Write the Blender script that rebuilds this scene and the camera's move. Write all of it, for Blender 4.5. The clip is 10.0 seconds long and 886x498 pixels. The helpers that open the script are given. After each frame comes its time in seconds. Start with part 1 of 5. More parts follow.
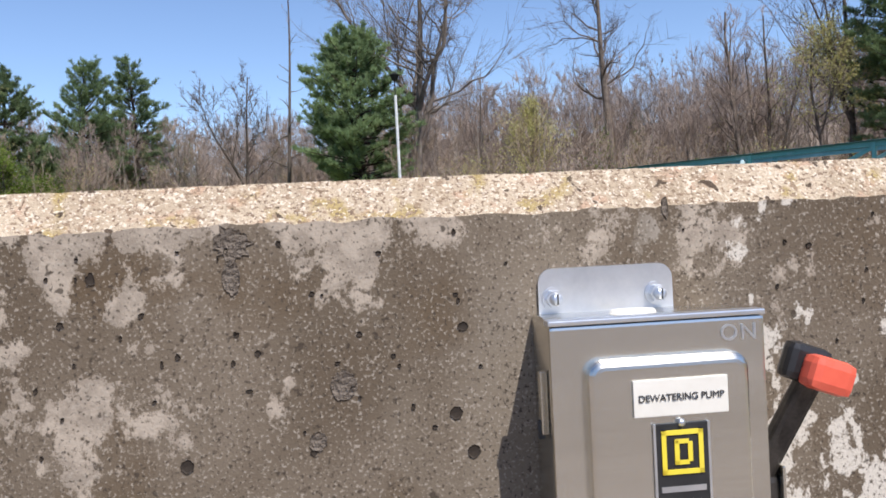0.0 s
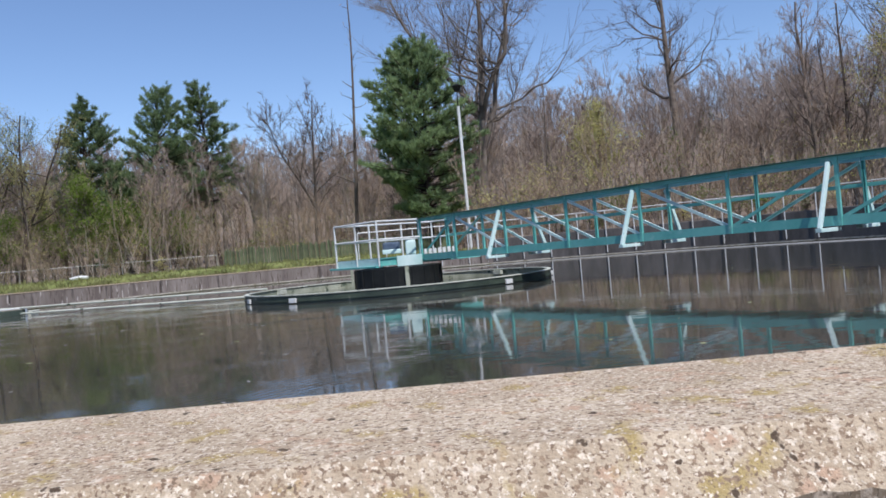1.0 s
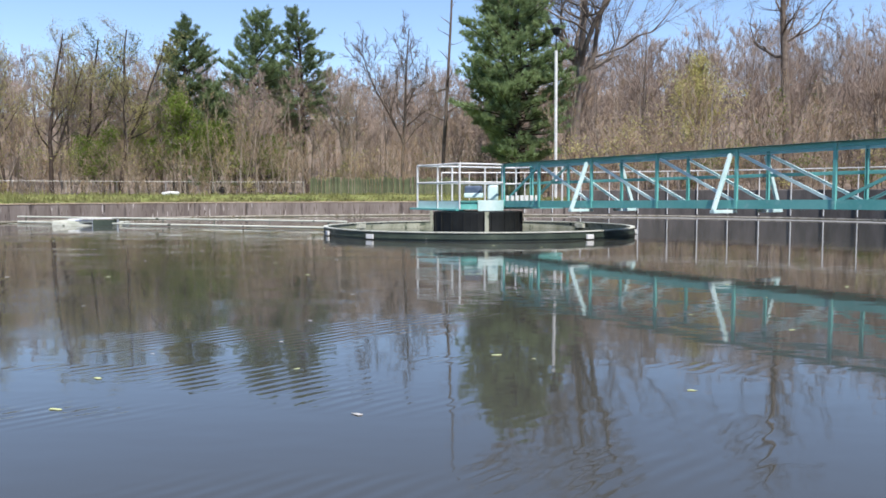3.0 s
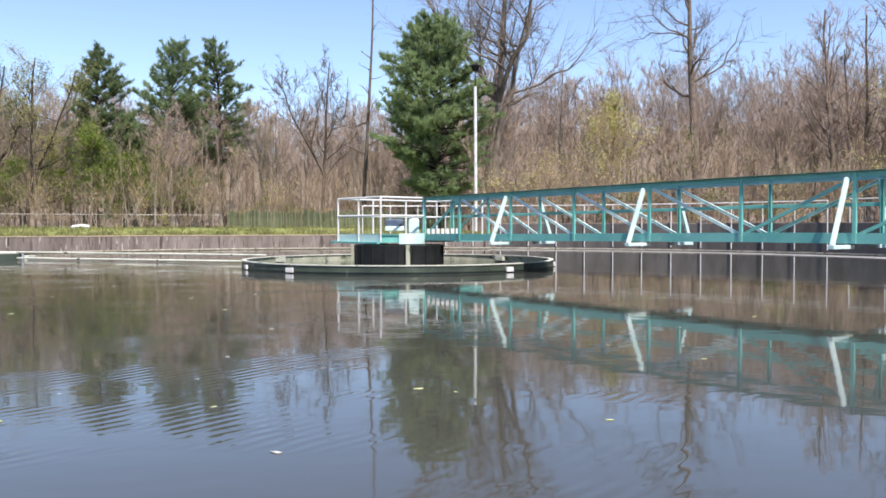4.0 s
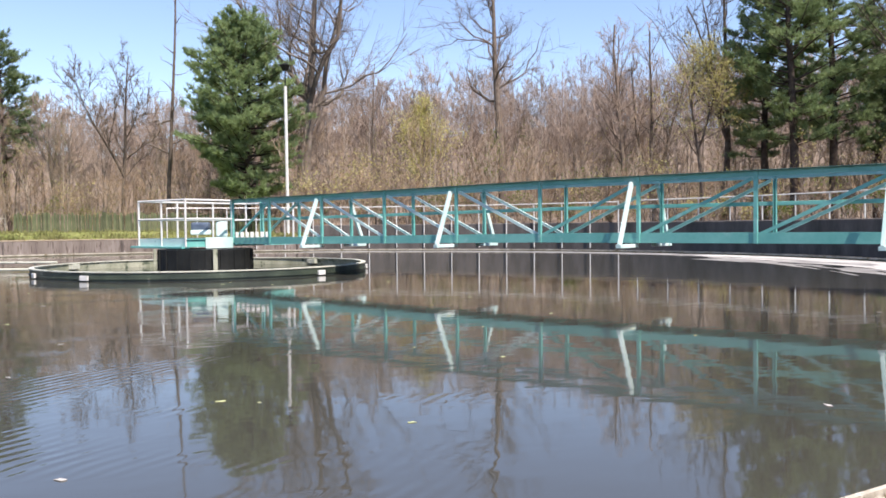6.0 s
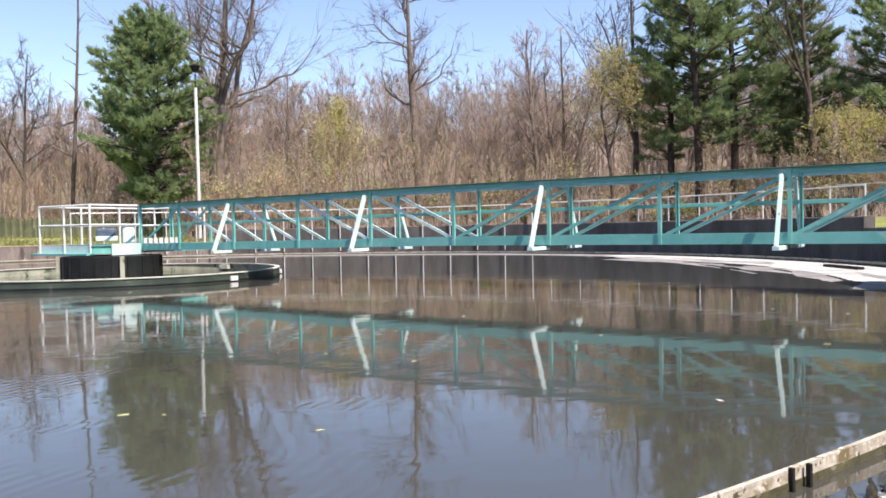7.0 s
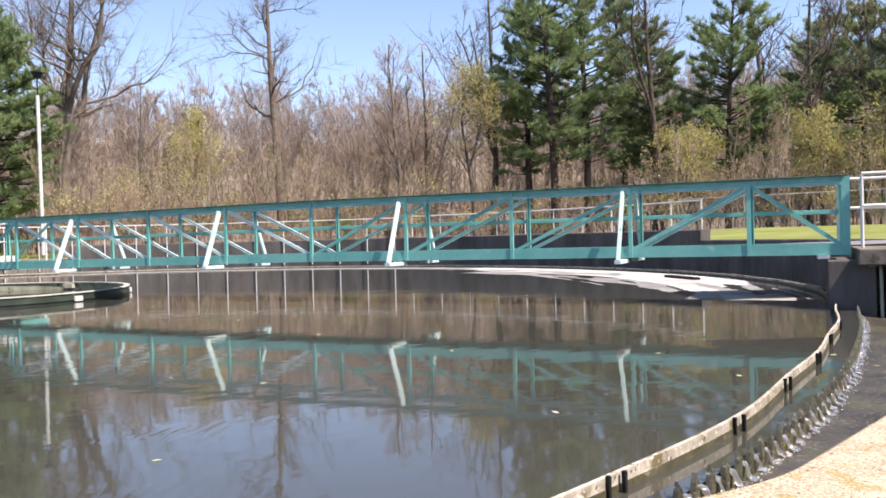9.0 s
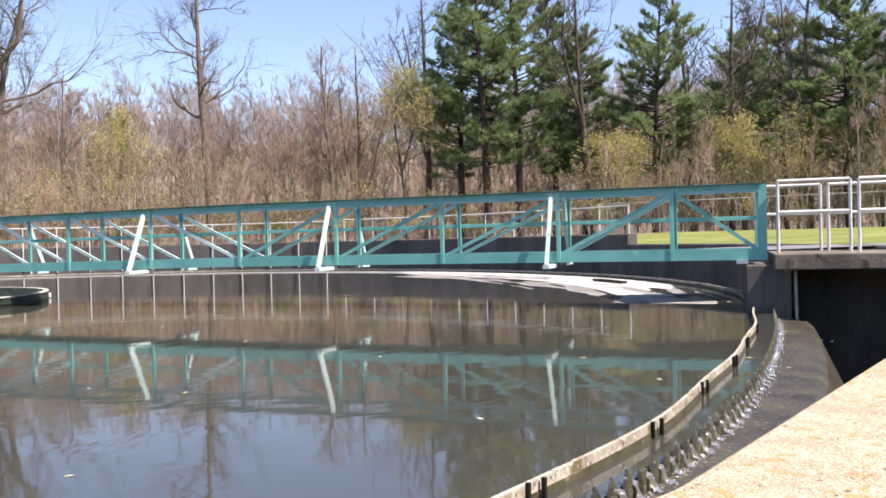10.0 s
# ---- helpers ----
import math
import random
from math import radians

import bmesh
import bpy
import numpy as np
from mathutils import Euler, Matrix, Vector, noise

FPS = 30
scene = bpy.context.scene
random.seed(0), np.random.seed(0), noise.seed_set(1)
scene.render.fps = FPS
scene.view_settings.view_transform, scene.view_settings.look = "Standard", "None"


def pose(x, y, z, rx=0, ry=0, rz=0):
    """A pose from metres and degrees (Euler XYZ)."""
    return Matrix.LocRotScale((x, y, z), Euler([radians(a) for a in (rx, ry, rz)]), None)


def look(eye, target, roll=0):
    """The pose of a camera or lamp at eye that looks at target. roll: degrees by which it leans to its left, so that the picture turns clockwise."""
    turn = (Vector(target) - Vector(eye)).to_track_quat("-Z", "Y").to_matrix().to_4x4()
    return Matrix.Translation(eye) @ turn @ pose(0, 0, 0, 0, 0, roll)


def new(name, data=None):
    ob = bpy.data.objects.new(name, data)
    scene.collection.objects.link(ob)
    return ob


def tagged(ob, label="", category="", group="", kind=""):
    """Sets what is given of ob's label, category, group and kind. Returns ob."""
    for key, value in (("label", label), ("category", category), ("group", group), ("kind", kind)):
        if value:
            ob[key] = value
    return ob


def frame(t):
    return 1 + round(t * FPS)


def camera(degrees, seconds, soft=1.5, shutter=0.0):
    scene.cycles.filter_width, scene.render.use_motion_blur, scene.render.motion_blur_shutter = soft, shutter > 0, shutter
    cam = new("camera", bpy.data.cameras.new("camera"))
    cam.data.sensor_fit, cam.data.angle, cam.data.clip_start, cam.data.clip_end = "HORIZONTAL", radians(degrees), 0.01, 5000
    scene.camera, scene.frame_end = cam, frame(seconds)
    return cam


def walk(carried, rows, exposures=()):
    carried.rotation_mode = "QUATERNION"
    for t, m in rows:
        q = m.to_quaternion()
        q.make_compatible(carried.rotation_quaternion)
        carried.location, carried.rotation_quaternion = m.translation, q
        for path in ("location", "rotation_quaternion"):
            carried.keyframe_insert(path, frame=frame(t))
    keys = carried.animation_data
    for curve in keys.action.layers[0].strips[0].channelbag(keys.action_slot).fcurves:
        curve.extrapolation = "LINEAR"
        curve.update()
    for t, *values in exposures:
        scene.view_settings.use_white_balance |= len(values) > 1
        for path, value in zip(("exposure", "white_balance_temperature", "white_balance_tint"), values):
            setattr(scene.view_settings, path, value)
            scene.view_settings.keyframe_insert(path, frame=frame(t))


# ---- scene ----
# ---- camera ----
cam = camera(56.82, 10.0, soft=1.7)
# seconds, eye x, y, z, yaw to the left, pitch up, roll
PATH = [
    (0.000, -0.082, -20.800, 0.739, -8.219, -0.867, -2.856),
    (0.500, -0.097, -20.647, 0.840, -7.153, 0.464, -2.202),
    (0.800, -0.096, -20.562, 0.887, -5.586, 0.870, -5.921),
    (1.000, -0.071, -20.529, 0.923, -3.527, -0.019, -5.000),
    (1.200, -0.121, -20.408, 0.954, -0.456, -0.000, -2.936),
    (1.500, 0.000, -20.236, 0.994, 2.945, 0.883, -1.044),
    (2.000, 0.000, -20.236, 0.994, 5.561, 0.815, 0.446),
    (2.200, 0.000, -20.236, 0.994, 5.616, 0.136, 0.555),
    (3.300, 0.000, -20.236, 0.994, 1.181, -4.348, 0.346),
    (3.500, 0.000, -20.236, 0.994, 0.890, -2.811, 1.094),
    (4.000, 0.000, -20.236, 0.994, -3.150, -1.506, -0.009),
    (4.500, 0.000, -20.236, 0.994, -5.815, -1.583, 0.139),
    (5.000, 0.021, -20.251, 1.008, -8.542, -1.696, 0.181),
    (5.500, 0.043, -20.267, 1.021, -12.431, -1.591, -0.165),
    (7.000, 0.107, -20.363, 1.062, -21.795, -1.438, -1.059),
    (7.500, 0.129, -20.408, 1.075, -24.133, -1.275, -1.127),
    (8.000, 0.150, -20.463, 1.089, -26.203, -1.125, -1.150),
    (8.500, 0.171, -20.479, 1.102, -28.508, -0.989, -1.407),
    (9.000, 0.193, -20.494, 1.115, -31.189, -0.749, -1.430),
    (9.500, 0.214, -20.509, 1.129, -33.587, -0.737, -1.370),
    (10.000, 0.236, -20.525, 1.142, -35.827, -0.650, -1.338),
]


def heading(x, y, z, yaw, pitch, roll):
    a, b = radians(yaw), radians(pitch)
    way = Vector((-math.sin(a) * math.cos(b), math.cos(a) * math.cos(b), math.sin(b)))
    return look(Vector((x, y, z)), Vector((x, y, z)) + 2 * way, roll)


EXPOSURES = [(0.0, 0.37, 6250, 15), (1.0, 0.08, 6000, 15), (1.5, 0.38, 6150, 14), (2.2, 0.34, 6150, 14), (3.3, 0.67, 6450, 15), (5.5, 0.88, 6850, 18), (10.0, 1.0, 7100, 20)]

# ---- sky and sun ----
SUN = Vector((0.20, -0.50, 0.84)).normalized()
world = bpy.data.worlds.new("sky")
scene.world = world
world.use_nodes = True
wt = world.node_tree
sky = wt.nodes.new("ShaderNodeTexSky")
sky.sky_type = "NISHITA"
sky.sun_disc = False
sky.sun_elevation = math.asin(SUN.z)
sky.sun_rotation = math.atan2(SUN.x, SUN.y)
sky.air_density, sky.dust_density, sky.ozone_density = 1.0, 0.15, 2.8
sky.altitude = 900
wt.links.new(sky.outputs[0], wt.nodes["Background"].inputs[0])
wt.nodes["Background"].inputs[1].default_value = 0.13
lamp = bpy.data.lights.new("sun", "SUN")
lamp.energy, lamp.angle, lamp.color = 5.0, radians(0.53), (1.0, 0.955, 0.88)
sun = new("sun", lamp)
sun.matrix_world = look(SUN * 200, (0, 0, 0))


# ---- materials ----
def material(name, colors, rough=0.7, metal=0.0, scale=8.0, detail=6.0, bump=0.0, bump_scale=None, spots=None, spec=0.5, vary=0.0, stretch=(1, 1, 1), coords="Object"):
    """colors: (low, high) of a two-scale noise; spots: (colour, scale, threshold, softness); vary: light and dark by object."""
    m = bpy.data.materials.new(name)
    m.use_nodes = True
    t = m.node_tree
    b = t.nodes["Principled BSDF"]
    b.inputs["Roughness"].default_value = rough
    b.inputs["Metallic"].default_value = metal
    b.inputs["Specular IOR Level"].default_value = spec
    co = t.nodes.new("ShaderNodeTexCoord")
    mp = t.nodes.new("ShaderNodeMapping")
    mp.inputs["Scale"].default_value = stretch
    t.links.new(co.outputs[coords], mp.inputs[0])

    def grain(s, d=detail):
        n = t.nodes.new("ShaderNodeTexNoise")
        n.inputs["Scale"].default_value, n.inputs["Detail"].default_value = s, d
        t.links.new(mp.outputs[0], n.inputs["Vector"])
        return n

    big, fine = grain(scale), grain(scale * 9, 3.0)
    add = t.nodes.new("ShaderNodeMath")
    add.operation = "MULTIPLY_ADD"
    add.inputs[1].default_value = 0.35
    t.links.new(fine.outputs[0], add.inputs[0])
    t.links.new(big.outputs[0], add.inputs[2])
    ramp = t.nodes.new("ShaderNodeValToRGB")
    ramp.color_ramp.elements[0].position, ramp.color_ramp.elements[1].position = 0.45, 0.9
    ramp.color_ramp.elements[0].color = (*colors[0], 1)
    ramp.color_ramp.elements[1].color = (*colors[1], 1)
    t.links.new(add.outputs[0], ramp.inputs[0])
    out = ramp.outputs[0]
    for color, s, limit, width in spots or ():
        n = grain(s, 5.0)
        r = t.nodes.new("ShaderNodeValToRGB")
        r.color_ramp.elements[0].position, r.color_ramp.elements[1].position = limit, limit + width
        t.links.new(n.outputs[0], r.inputs[0])
        mx = t.nodes.new("ShaderNodeMixRGB")
        mx.inputs[2].default_value = (*color, 1)
        t.links.new(r.outputs[0], mx.inputs[0])
        t.links.new(out, mx.inputs[1])
        out = mx.outputs[0]
    if vary:
        info = t.nodes.new("ShaderNodeObjectInfo")
        rng = t.nodes.new("ShaderNodeMapRange")
        rng.inputs["To Min"].default_value, rng.inputs["To Max"].default_value = 1 - vary, 1 + vary
        t.links.new(info.outputs["Random"], rng.inputs[0])
        hsv = t.nodes.new("ShaderNodeHueSaturation")
        t.links.new(rng.outputs[0], hsv.inputs["Value"])
        t.links.new(out, hsv.inputs["Color"])
        out = hsv.outputs[0]
    t.links.new(out, b.inputs["Base Color"])
    if bump:
        n = grain(bump_scale or scale * 6, 4.0)
        bp = t.nodes.new("ShaderNodeBump")
        bp.inputs["Strength"].default_value, bp.inputs["Distance"].default_value = bump, 0.02
        t.links.new(n.outputs[0], bp.inputs["Height"])
        t.links.new(bp.outputs[0], b.inputs["Normal"])
    return m


M = {}
M["concrete_top"] = material("pale_concrete_top", ((0.335, 0.26, 0.176), (0.54, 0.445, 0.325)), 0.95, scale=11.0, bump=0.4, bump_scale=320,
                             spots=[((0.43, 0.30, 0.205), 48.0, 0.55, 0.09), ((0.60, 0.51, 0.395), 120.0, 0.56, 0.10), ((0.36, 0.275, 0.125), 24.0, 0.57, 0.08), ((0.20, 0.14, 0.095), 260.0, 0.56, 0.05), ((0.27, 0.195, 0.13), 140.0, 0.58, 0.06), ((0.66, 0.57, 0.45), 300.0, 0.58, 0.06), ((0.09, 0.065, 0.045), 60.0, 0.655, 0.03)], spec=0.15)
M["gravel"] = material("brown_gravel_yard", ((0.16, 0.13, 0.10), (0.33, 0.28, 0.23)), 0.95, scale=1.5, bump=0.6, bump_scale=40)
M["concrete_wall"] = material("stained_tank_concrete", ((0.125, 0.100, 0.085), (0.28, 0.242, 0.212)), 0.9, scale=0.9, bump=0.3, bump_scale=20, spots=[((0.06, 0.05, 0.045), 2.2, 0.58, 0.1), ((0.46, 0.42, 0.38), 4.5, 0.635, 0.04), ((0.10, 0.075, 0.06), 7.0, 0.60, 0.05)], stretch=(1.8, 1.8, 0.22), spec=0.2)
# concrete darkened in its colour for the shaded walls and pier
M["concrete_dark"] = material("shade_dark_concrete", ((0.045, 0.041, 0.036), (0.13, 0.115, 0.105)), 0.75, scale=1.1, bump=0.3, bump_scale=18, stretch=(1.5, 1.5, 0.4))
M["launder"] = material("wet_launder_concrete", ((0.024, 0.021, 0.016), (0.075, 0.066, 0.050)), 0.4, scale=3.0, bump=0.5, bump_scale=30, spots=[((0.060, 0.064, 0.030), 3.0, 0.58, 0.12), ((0.16, 0.145, 0.12), 40.0, 0.60, 0.06)], spec=0.3)
M["baffle"] = material("weathered_grey_baffle_board", ((0.22, 0.19, 0.14), (0.52, 0.48, 0.40)), 0.8, scale=5.0, bump=0.3, bump_scale=40, spots=[((0.15, 0.12, 0.055), 7.0, 0.56, 0.12), ((0.58, 0.54, 0.46), 30.0, 0.58, 0.06), ((0.07, 0.06, 0.03), 22.0, 0.64, 0.05)])
M["algae"] = material("dark_waterline_algae", ((0.035, 0.036, 0.016), (0.11, 0.10, 0.055)), 0.6, scale=9.0, bump=0.3, spots=[((0.20, 0.19, 0.14), 14.0, 0.62, 0.08)])
M["weir"] = material("algae_stained_weir_plate", ((0.045, 0.042, 0.030), (0.17, 0.16, 0.11)), 0.3, scale=9.0, bump=0.4, bump_scale=60, spots=[((0.34, 0.33, 0.27), 40.0, 0.60, 0.06), ((0.10, 0.11, 0.03), 24.0, 0.58, 0.08)])
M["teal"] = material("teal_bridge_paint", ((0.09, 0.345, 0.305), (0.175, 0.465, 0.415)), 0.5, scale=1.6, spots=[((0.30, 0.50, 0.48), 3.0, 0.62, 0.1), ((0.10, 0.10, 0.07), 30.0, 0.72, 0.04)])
# lighter copy of the bridge teal: sunlight on the far truss put into colour
M["teal_lit"] = material("sunlit_teal_paint", ((0.22, 0.45, 0.42), (0.36, 0.59, 0.55)), 0.5, scale=1.6, spots=[((0.46, 0.64, 0.61), 3.0, 0.62, 0.1)])
# pale paint of the motor; on braces and plates it paints sunlit steel
M["teal_pale"] = material("pale_and_sunlit_teal_paint", ((0.40, 0.58, 0.55), (0.62, 0.74, 0.70)), 0.5, scale=2.0, spots=[((0.12, 0.36, 0.35), 8.0, 0.66, 0.06)])
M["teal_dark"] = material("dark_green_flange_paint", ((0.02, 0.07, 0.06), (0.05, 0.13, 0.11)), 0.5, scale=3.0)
M["white_rail"] = material("galvanised_pale_rail", ((0.55, 0.55, 0.52), (0.76, 0.76, 0.73)), 0.45, metal=0.1, scale=4.0)
M["black"] = material("black_rubber_and_tar", ((0.005, 0.006, 0.006), (0.018, 0.020, 0.019)), 0.6, scale=3.0, bump=0.2, spec=0.25)
M["ring"] = material("dark_green_ring_plate", ((0.02, 0.03, 0.022), (0.06, 0.08, 0.055)), 0.5, scale=2.5, spots=[((0.16, 0.17, 0.13), 5.0, 0.66, 0.06)])
M["lining"] = material("pale_scaled_lining", ((0.16, 0.18, 0.12), (0.40, 0.41, 0.32)), 0.7, scale=3.0, spots=[((0.06, 0.08, 0.05), 5.0, 0.58, 0.08)])
M["rim"] = material("pale_scaled_rim", ((0.36, 0.38, 0.30), (0.58, 0.58, 0.50)), 0.7, scale=4.0, spots=[((0.05, 0.07, 0.04), 4.0, 0.62, 0.08)])
M["grass"] = material("spring_grass", ((0.11, 0.145, 0.035), (0.25, 0.262, 0.09)), 0.95, scale=0.5, bump=0.6, bump_scale=12, spots=[((0.27, 0.22, 0.12), 0.9, 0.60, 0.15)], spec=0.1)
M["litter"] = material("leaf_litter", ((0.105, 0.083, 0.066), (0.235, 0.190, 0.152)), 0.98, scale=0.4, bump=0.8, bump_scale=9, spec=0.05)
M["slab"] = material("brown_stained_slab", ((0.115, 0.093, 0.075), (0.25, 0.21, 0.172)), 0.9, scale=2.0, bump=0.4, bump_scale=30, spots=[((0.07, 0.058, 0.048), 3.0, 0.58, 0.1)], spec=0.2)
M["path"] = material("grey_asphalt_path", ((0.13, 0.13, 0.135), (0.22, 0.22, 0.22)), 0.9, scale=2.0, bump=0.3, bump_scale=60)
M["bark"] = material("grey_brown_bark", ((0.06, 0.046, 0.038), (0.165, 0.135, 0.11)), 0.95, scale=3.0, spec=0.1, vary=0.25)
M["oak_bark"] = material("grey_oak_bark", ((0.10, 0.080, 0.066), (0.25, 0.21, 0.175)), 0.95, scale=1.2, spec=0.1)
M["twig"] = material("grey_brown_twigs", ((0.22, 0.165, 0.13), (0.40, 0.325, 0.27)), 0.95, scale=0.12, spec=0.1)
M["trunk_grey"] = material("grey_wood_trunks", ((0.10, 0.082, 0.068), (0.30, 0.26, 0.225)), 0.95, scale=0.22, spec=0.1)
M["stem_pale"] = material("pale_sapling_stems", ((0.16, 0.125, 0.095), (0.40, 0.34, 0.28)), 0.95, scale=0.3, spec=0.1)
M["brush_red"] = material("rusty_brushwood", ((0.20, 0.142, 0.095), (0.37, 0.28, 0.19)), 0.95, scale=0.25, spec=0.1)
M["brush"] = material("tan_brushwood", ((0.20, 0.15, 0.105), (0.38, 0.30, 0.215)), 0.95, scale=0.25, spec=0.1, vary=0.2)
M["pine_bark"] = material("dark_pine_bark", ((0.035, 0.026, 0.022), (0.09, 0.07, 0.06)), 0.95, scale=4.0, spec=0.1)
M["needles"] = material("pine_needles", ((0.115, 0.175, 0.078), (0.30, 0.385, 0.18)), 0.6, scale=0.8, spec=0.35, vary=0.2)
M["budding"] = material("yellow_green_buds", ((0.32, 0.30, 0.10), (0.53, 0.49, 0.22)), 0.9, scale=0.8, spec=0.1, vary=0.15)
M["young"] = material("fresh_green_leaves", ((0.09, 0.14, 0.025), (0.22, 0.28, 0.06)), 0.8, scale=0.8, spec=0.15, vary=0.15)
M["hedge"] = material("green_privacy_slats", ((0.05, 0.065, 0.03), (0.13, 0.14, 0.075)), 0.85, scale=1.2, vary=0.35)
M["mesh_wire"] = material("galvanised_fence_wire", ((0.30, 0.29, 0.275), (0.44, 0.43, 0.41)), 0.6, metal=0.3, scale=6.0)
M["foam"] = material("grey_white_scum_foam", ((0.24, 0.23, 0.21), (0.54, 0.53, 0.50)), 0.9, scale=1.2, bump=0.3)
M["foam_thin"] = material("thin_grey_scum_film", ((0.12, 0.115, 0.105), (0.30, 0.29, 0.27)), 0.6, scale=1.6, bump=0.2)
M["steel"] = material("brushed_stainless", ((0.64, 0.62, 0.56), (0.76, 0.74, 0.68)), 0.27, metal=1.0, scale=3.0, stretch=(1, 1, 14))
M["zinc"] = material("zinc_plate", ((0.60, 0.62, 0.64), (0.78, 0.79, 0.80)), 0.34, metal=0.9, scale=14.0)
M["label_white"] = material("white_label", ((0.66, 0.63, 0.55), (0.74, 0.71, 0.63)), 0.5, scale=20.0)
M["label_black"] = material("black_label", ((0.012, 0.012, 0.013), (0.03, 0.03, 0.03)), 0.4, scale=20.0)
M["ink"] = material("dark_ink", ((0.03, 0.03, 0.03), (0.06, 0.06, 0.06)), 0.7, scale=20.0)
M["yellow"] = material("yellow_print", ((0.72, 0.56, 0.03), (0.80, 0.64, 0.06)), 0.5, scale=20.0)
M["red"] = material("red_plastic_grip", ((0.66, 0.09, 0.05), (0.78, 0.14, 0.08)), 0.4, scale=14.0)
M["handle_grey"] = material("worn_dark_handle", ((0.03, 0.028, 0.026), (0.10, 0.09, 0.08)), 0.4, metal=0.6, scale=30.0)
M["blue"] = material("blue_grey_motor_paint", ((0.05, 0.075, 0.12), (0.11, 0.145, 0.20)), 0.4, scale=6.0)
M["lily"] = material("pale_green_scum_flake", ((0.34, 0.38, 0.16), (0.52, 0.55, 0.30)), 0.8, scale=9.0)


def lichened_concrete():
    """Brown weathered concrete: sandy grain, pale ragged lichen crusts that thin out downwards, chalky blots beside the switch."""
    m = bpy.data.materials.new("weathered_concrete")
    m.use_nodes = True
    t = m.node_tree
    b = t.nodes["Principled BSDF"]
    b.inputs["Roughness"].default_value = 0.95
    b.inputs["Specular IOR Level"].default_value = 0.15
    co = t.nodes.new("ShaderNodeTexCoord")
    axes = t.nodes.new("ShaderNodeSeparateXYZ")
    t.links.new(co.outputs["Object"], axes.inputs[0])

    def grain(scale, detail=5.0, stretch=(1, 1, 1), rough=0.5, warp=0.0):
        mp = t.nodes.new("ShaderNodeMapping")
        mp.inputs["Scale"].default_value = stretch
        n = t.nodes.new("ShaderNodeTexNoise")
        n.inputs["Scale"].default_value, n.inputs["Detail"].default_value = scale, detail
        n.inputs["Roughness"].default_value, n.inputs["Distortion"].default_value = rough, warp
        t.links.new(co.outputs["Object"], mp.inputs[0])
        t.links.new(mp.outputs[0], n.inputs["Vector"])
        return n.outputs[0]

    def math_node(op, *args):
        n = t.nodes.new("ShaderNodeMath")
        n.operation = op
        for k, v in enumerate(args):
            if isinstance(v, (int, float)):
                n.inputs[k].default_value = v
            else:
                t.links.new(v, n.inputs[k])
        return n.outputs[0]

    def step(value, low, high, to=(0.0, 1.0)):
        n = t.nodes.new("ShaderNodeMapRange")
        for key, v in zip(("From Min", "From Max", "To Min", "To Max"), (low, high, *to)):
            n.inputs[key].default_value = v
        t.links.new(value, n.inputs[0])
        return n.outputs[0]

    def mix(share, under, color):
        n = t.nodes.new("ShaderNodeMixRGB")
        t.links.new(share, n.inputs[0])
        if isinstance(under, tuple):
            n.inputs[1].default_value = (*under, 1)
        else:
            t.links.new(under, n.inputs[1])
        n.inputs[2].default_value = (*color, 1)
        return n.outputs[0]

    c = mix(step(grain(5.0, 6.0, (1, 1, 0.6)), 0.38, 0.66), (0.112, 0.085, 0.058), (0.195, 0.158, 0.117))
    c = mix(math_node("MULTIPLY", step(grain(9.0, 5.0), 0.55, 0.70), 0.65), c, (0.095, 0.064, 0.036))
    c = mix(math_node("MULTIPLY", step(grain(3.2, 5.0, (1, 1, 0.35)), 0.55, 0.72), 0.55), c, (0.25, 0.215, 0.165))
    # lichen and lime crusts
    height = step(axes.outputs[2], 0.52, 0.78, (-0.10, 0.10))
    clear_side = step(axes.outputs[0], -0.42, 0.28, (0.05, -0.11))
    crust = math_node("ADD", grain(7.5, 8.0, (1, 1, 0.8), 0.68), math_node("ADD", height, clear_side))
    lichen = step(crust, 0.525, 0.550)
    c = mix(math_node("MULTIPLY", lichen, 0.88), c, (0.42, 0.355, 0.28))
    c = mix(math_node("MULTIPLY", lichen, step(grain(40.0, 6.0, (1, 1, 1), 0.65), 0.44, 0.58)), c, (0.27, 0.225, 0.175))
    # chalky blots
    blot = step(math_node("ADD", grain(24.0, 6.0, (1, 1, 0.75), 0.62), step(axes.outputs[2], 0.68, 0.50, (-0.06, 0.09))), 0.535, 0.56)
    c = mix(math_node("MULTIPLY", blot, step(axes.outputs[0], 0.20, 0.30, (0.0, 0.9))), c, (0.60, 0.55, 0.47))
    # sand grains, pale and dark
    fine = grain(330.0, 2.0)
    c = mix(step(fine, 0.56, 0.70, (0.0, 0.75)), c, (0.36, 0.315, 0.255))
    c = mix(step(grain(300.0, 2.0, (1, 1, 0.9)), 0.58, 0.70, (0.0, 0.85)), c, (0.052, 0.040, 0.030))
    c = mix(step(grain(95.0, 2.0), 0.66, 0.72, (0.0, 0.8)), c, (0.050, 0.038, 0.028))
    t.links.new(c, b.inputs["Base Color"])
    relief = math_node("ADD", fine, math_node("MULTIPLY", lichen, 0.5))
    bump = t.nodes.new("ShaderNodeBump")
    bump.inputs["Strength"].default_value, bump.inputs["Distance"].default_value = 0.22, 0.003
    t.links.new(relief, bump.inputs["Height"])
    t.links.new(bump.outputs[0], b.inputs["Normal"])
    return m


M["concrete_near"] = lichened_concrete()


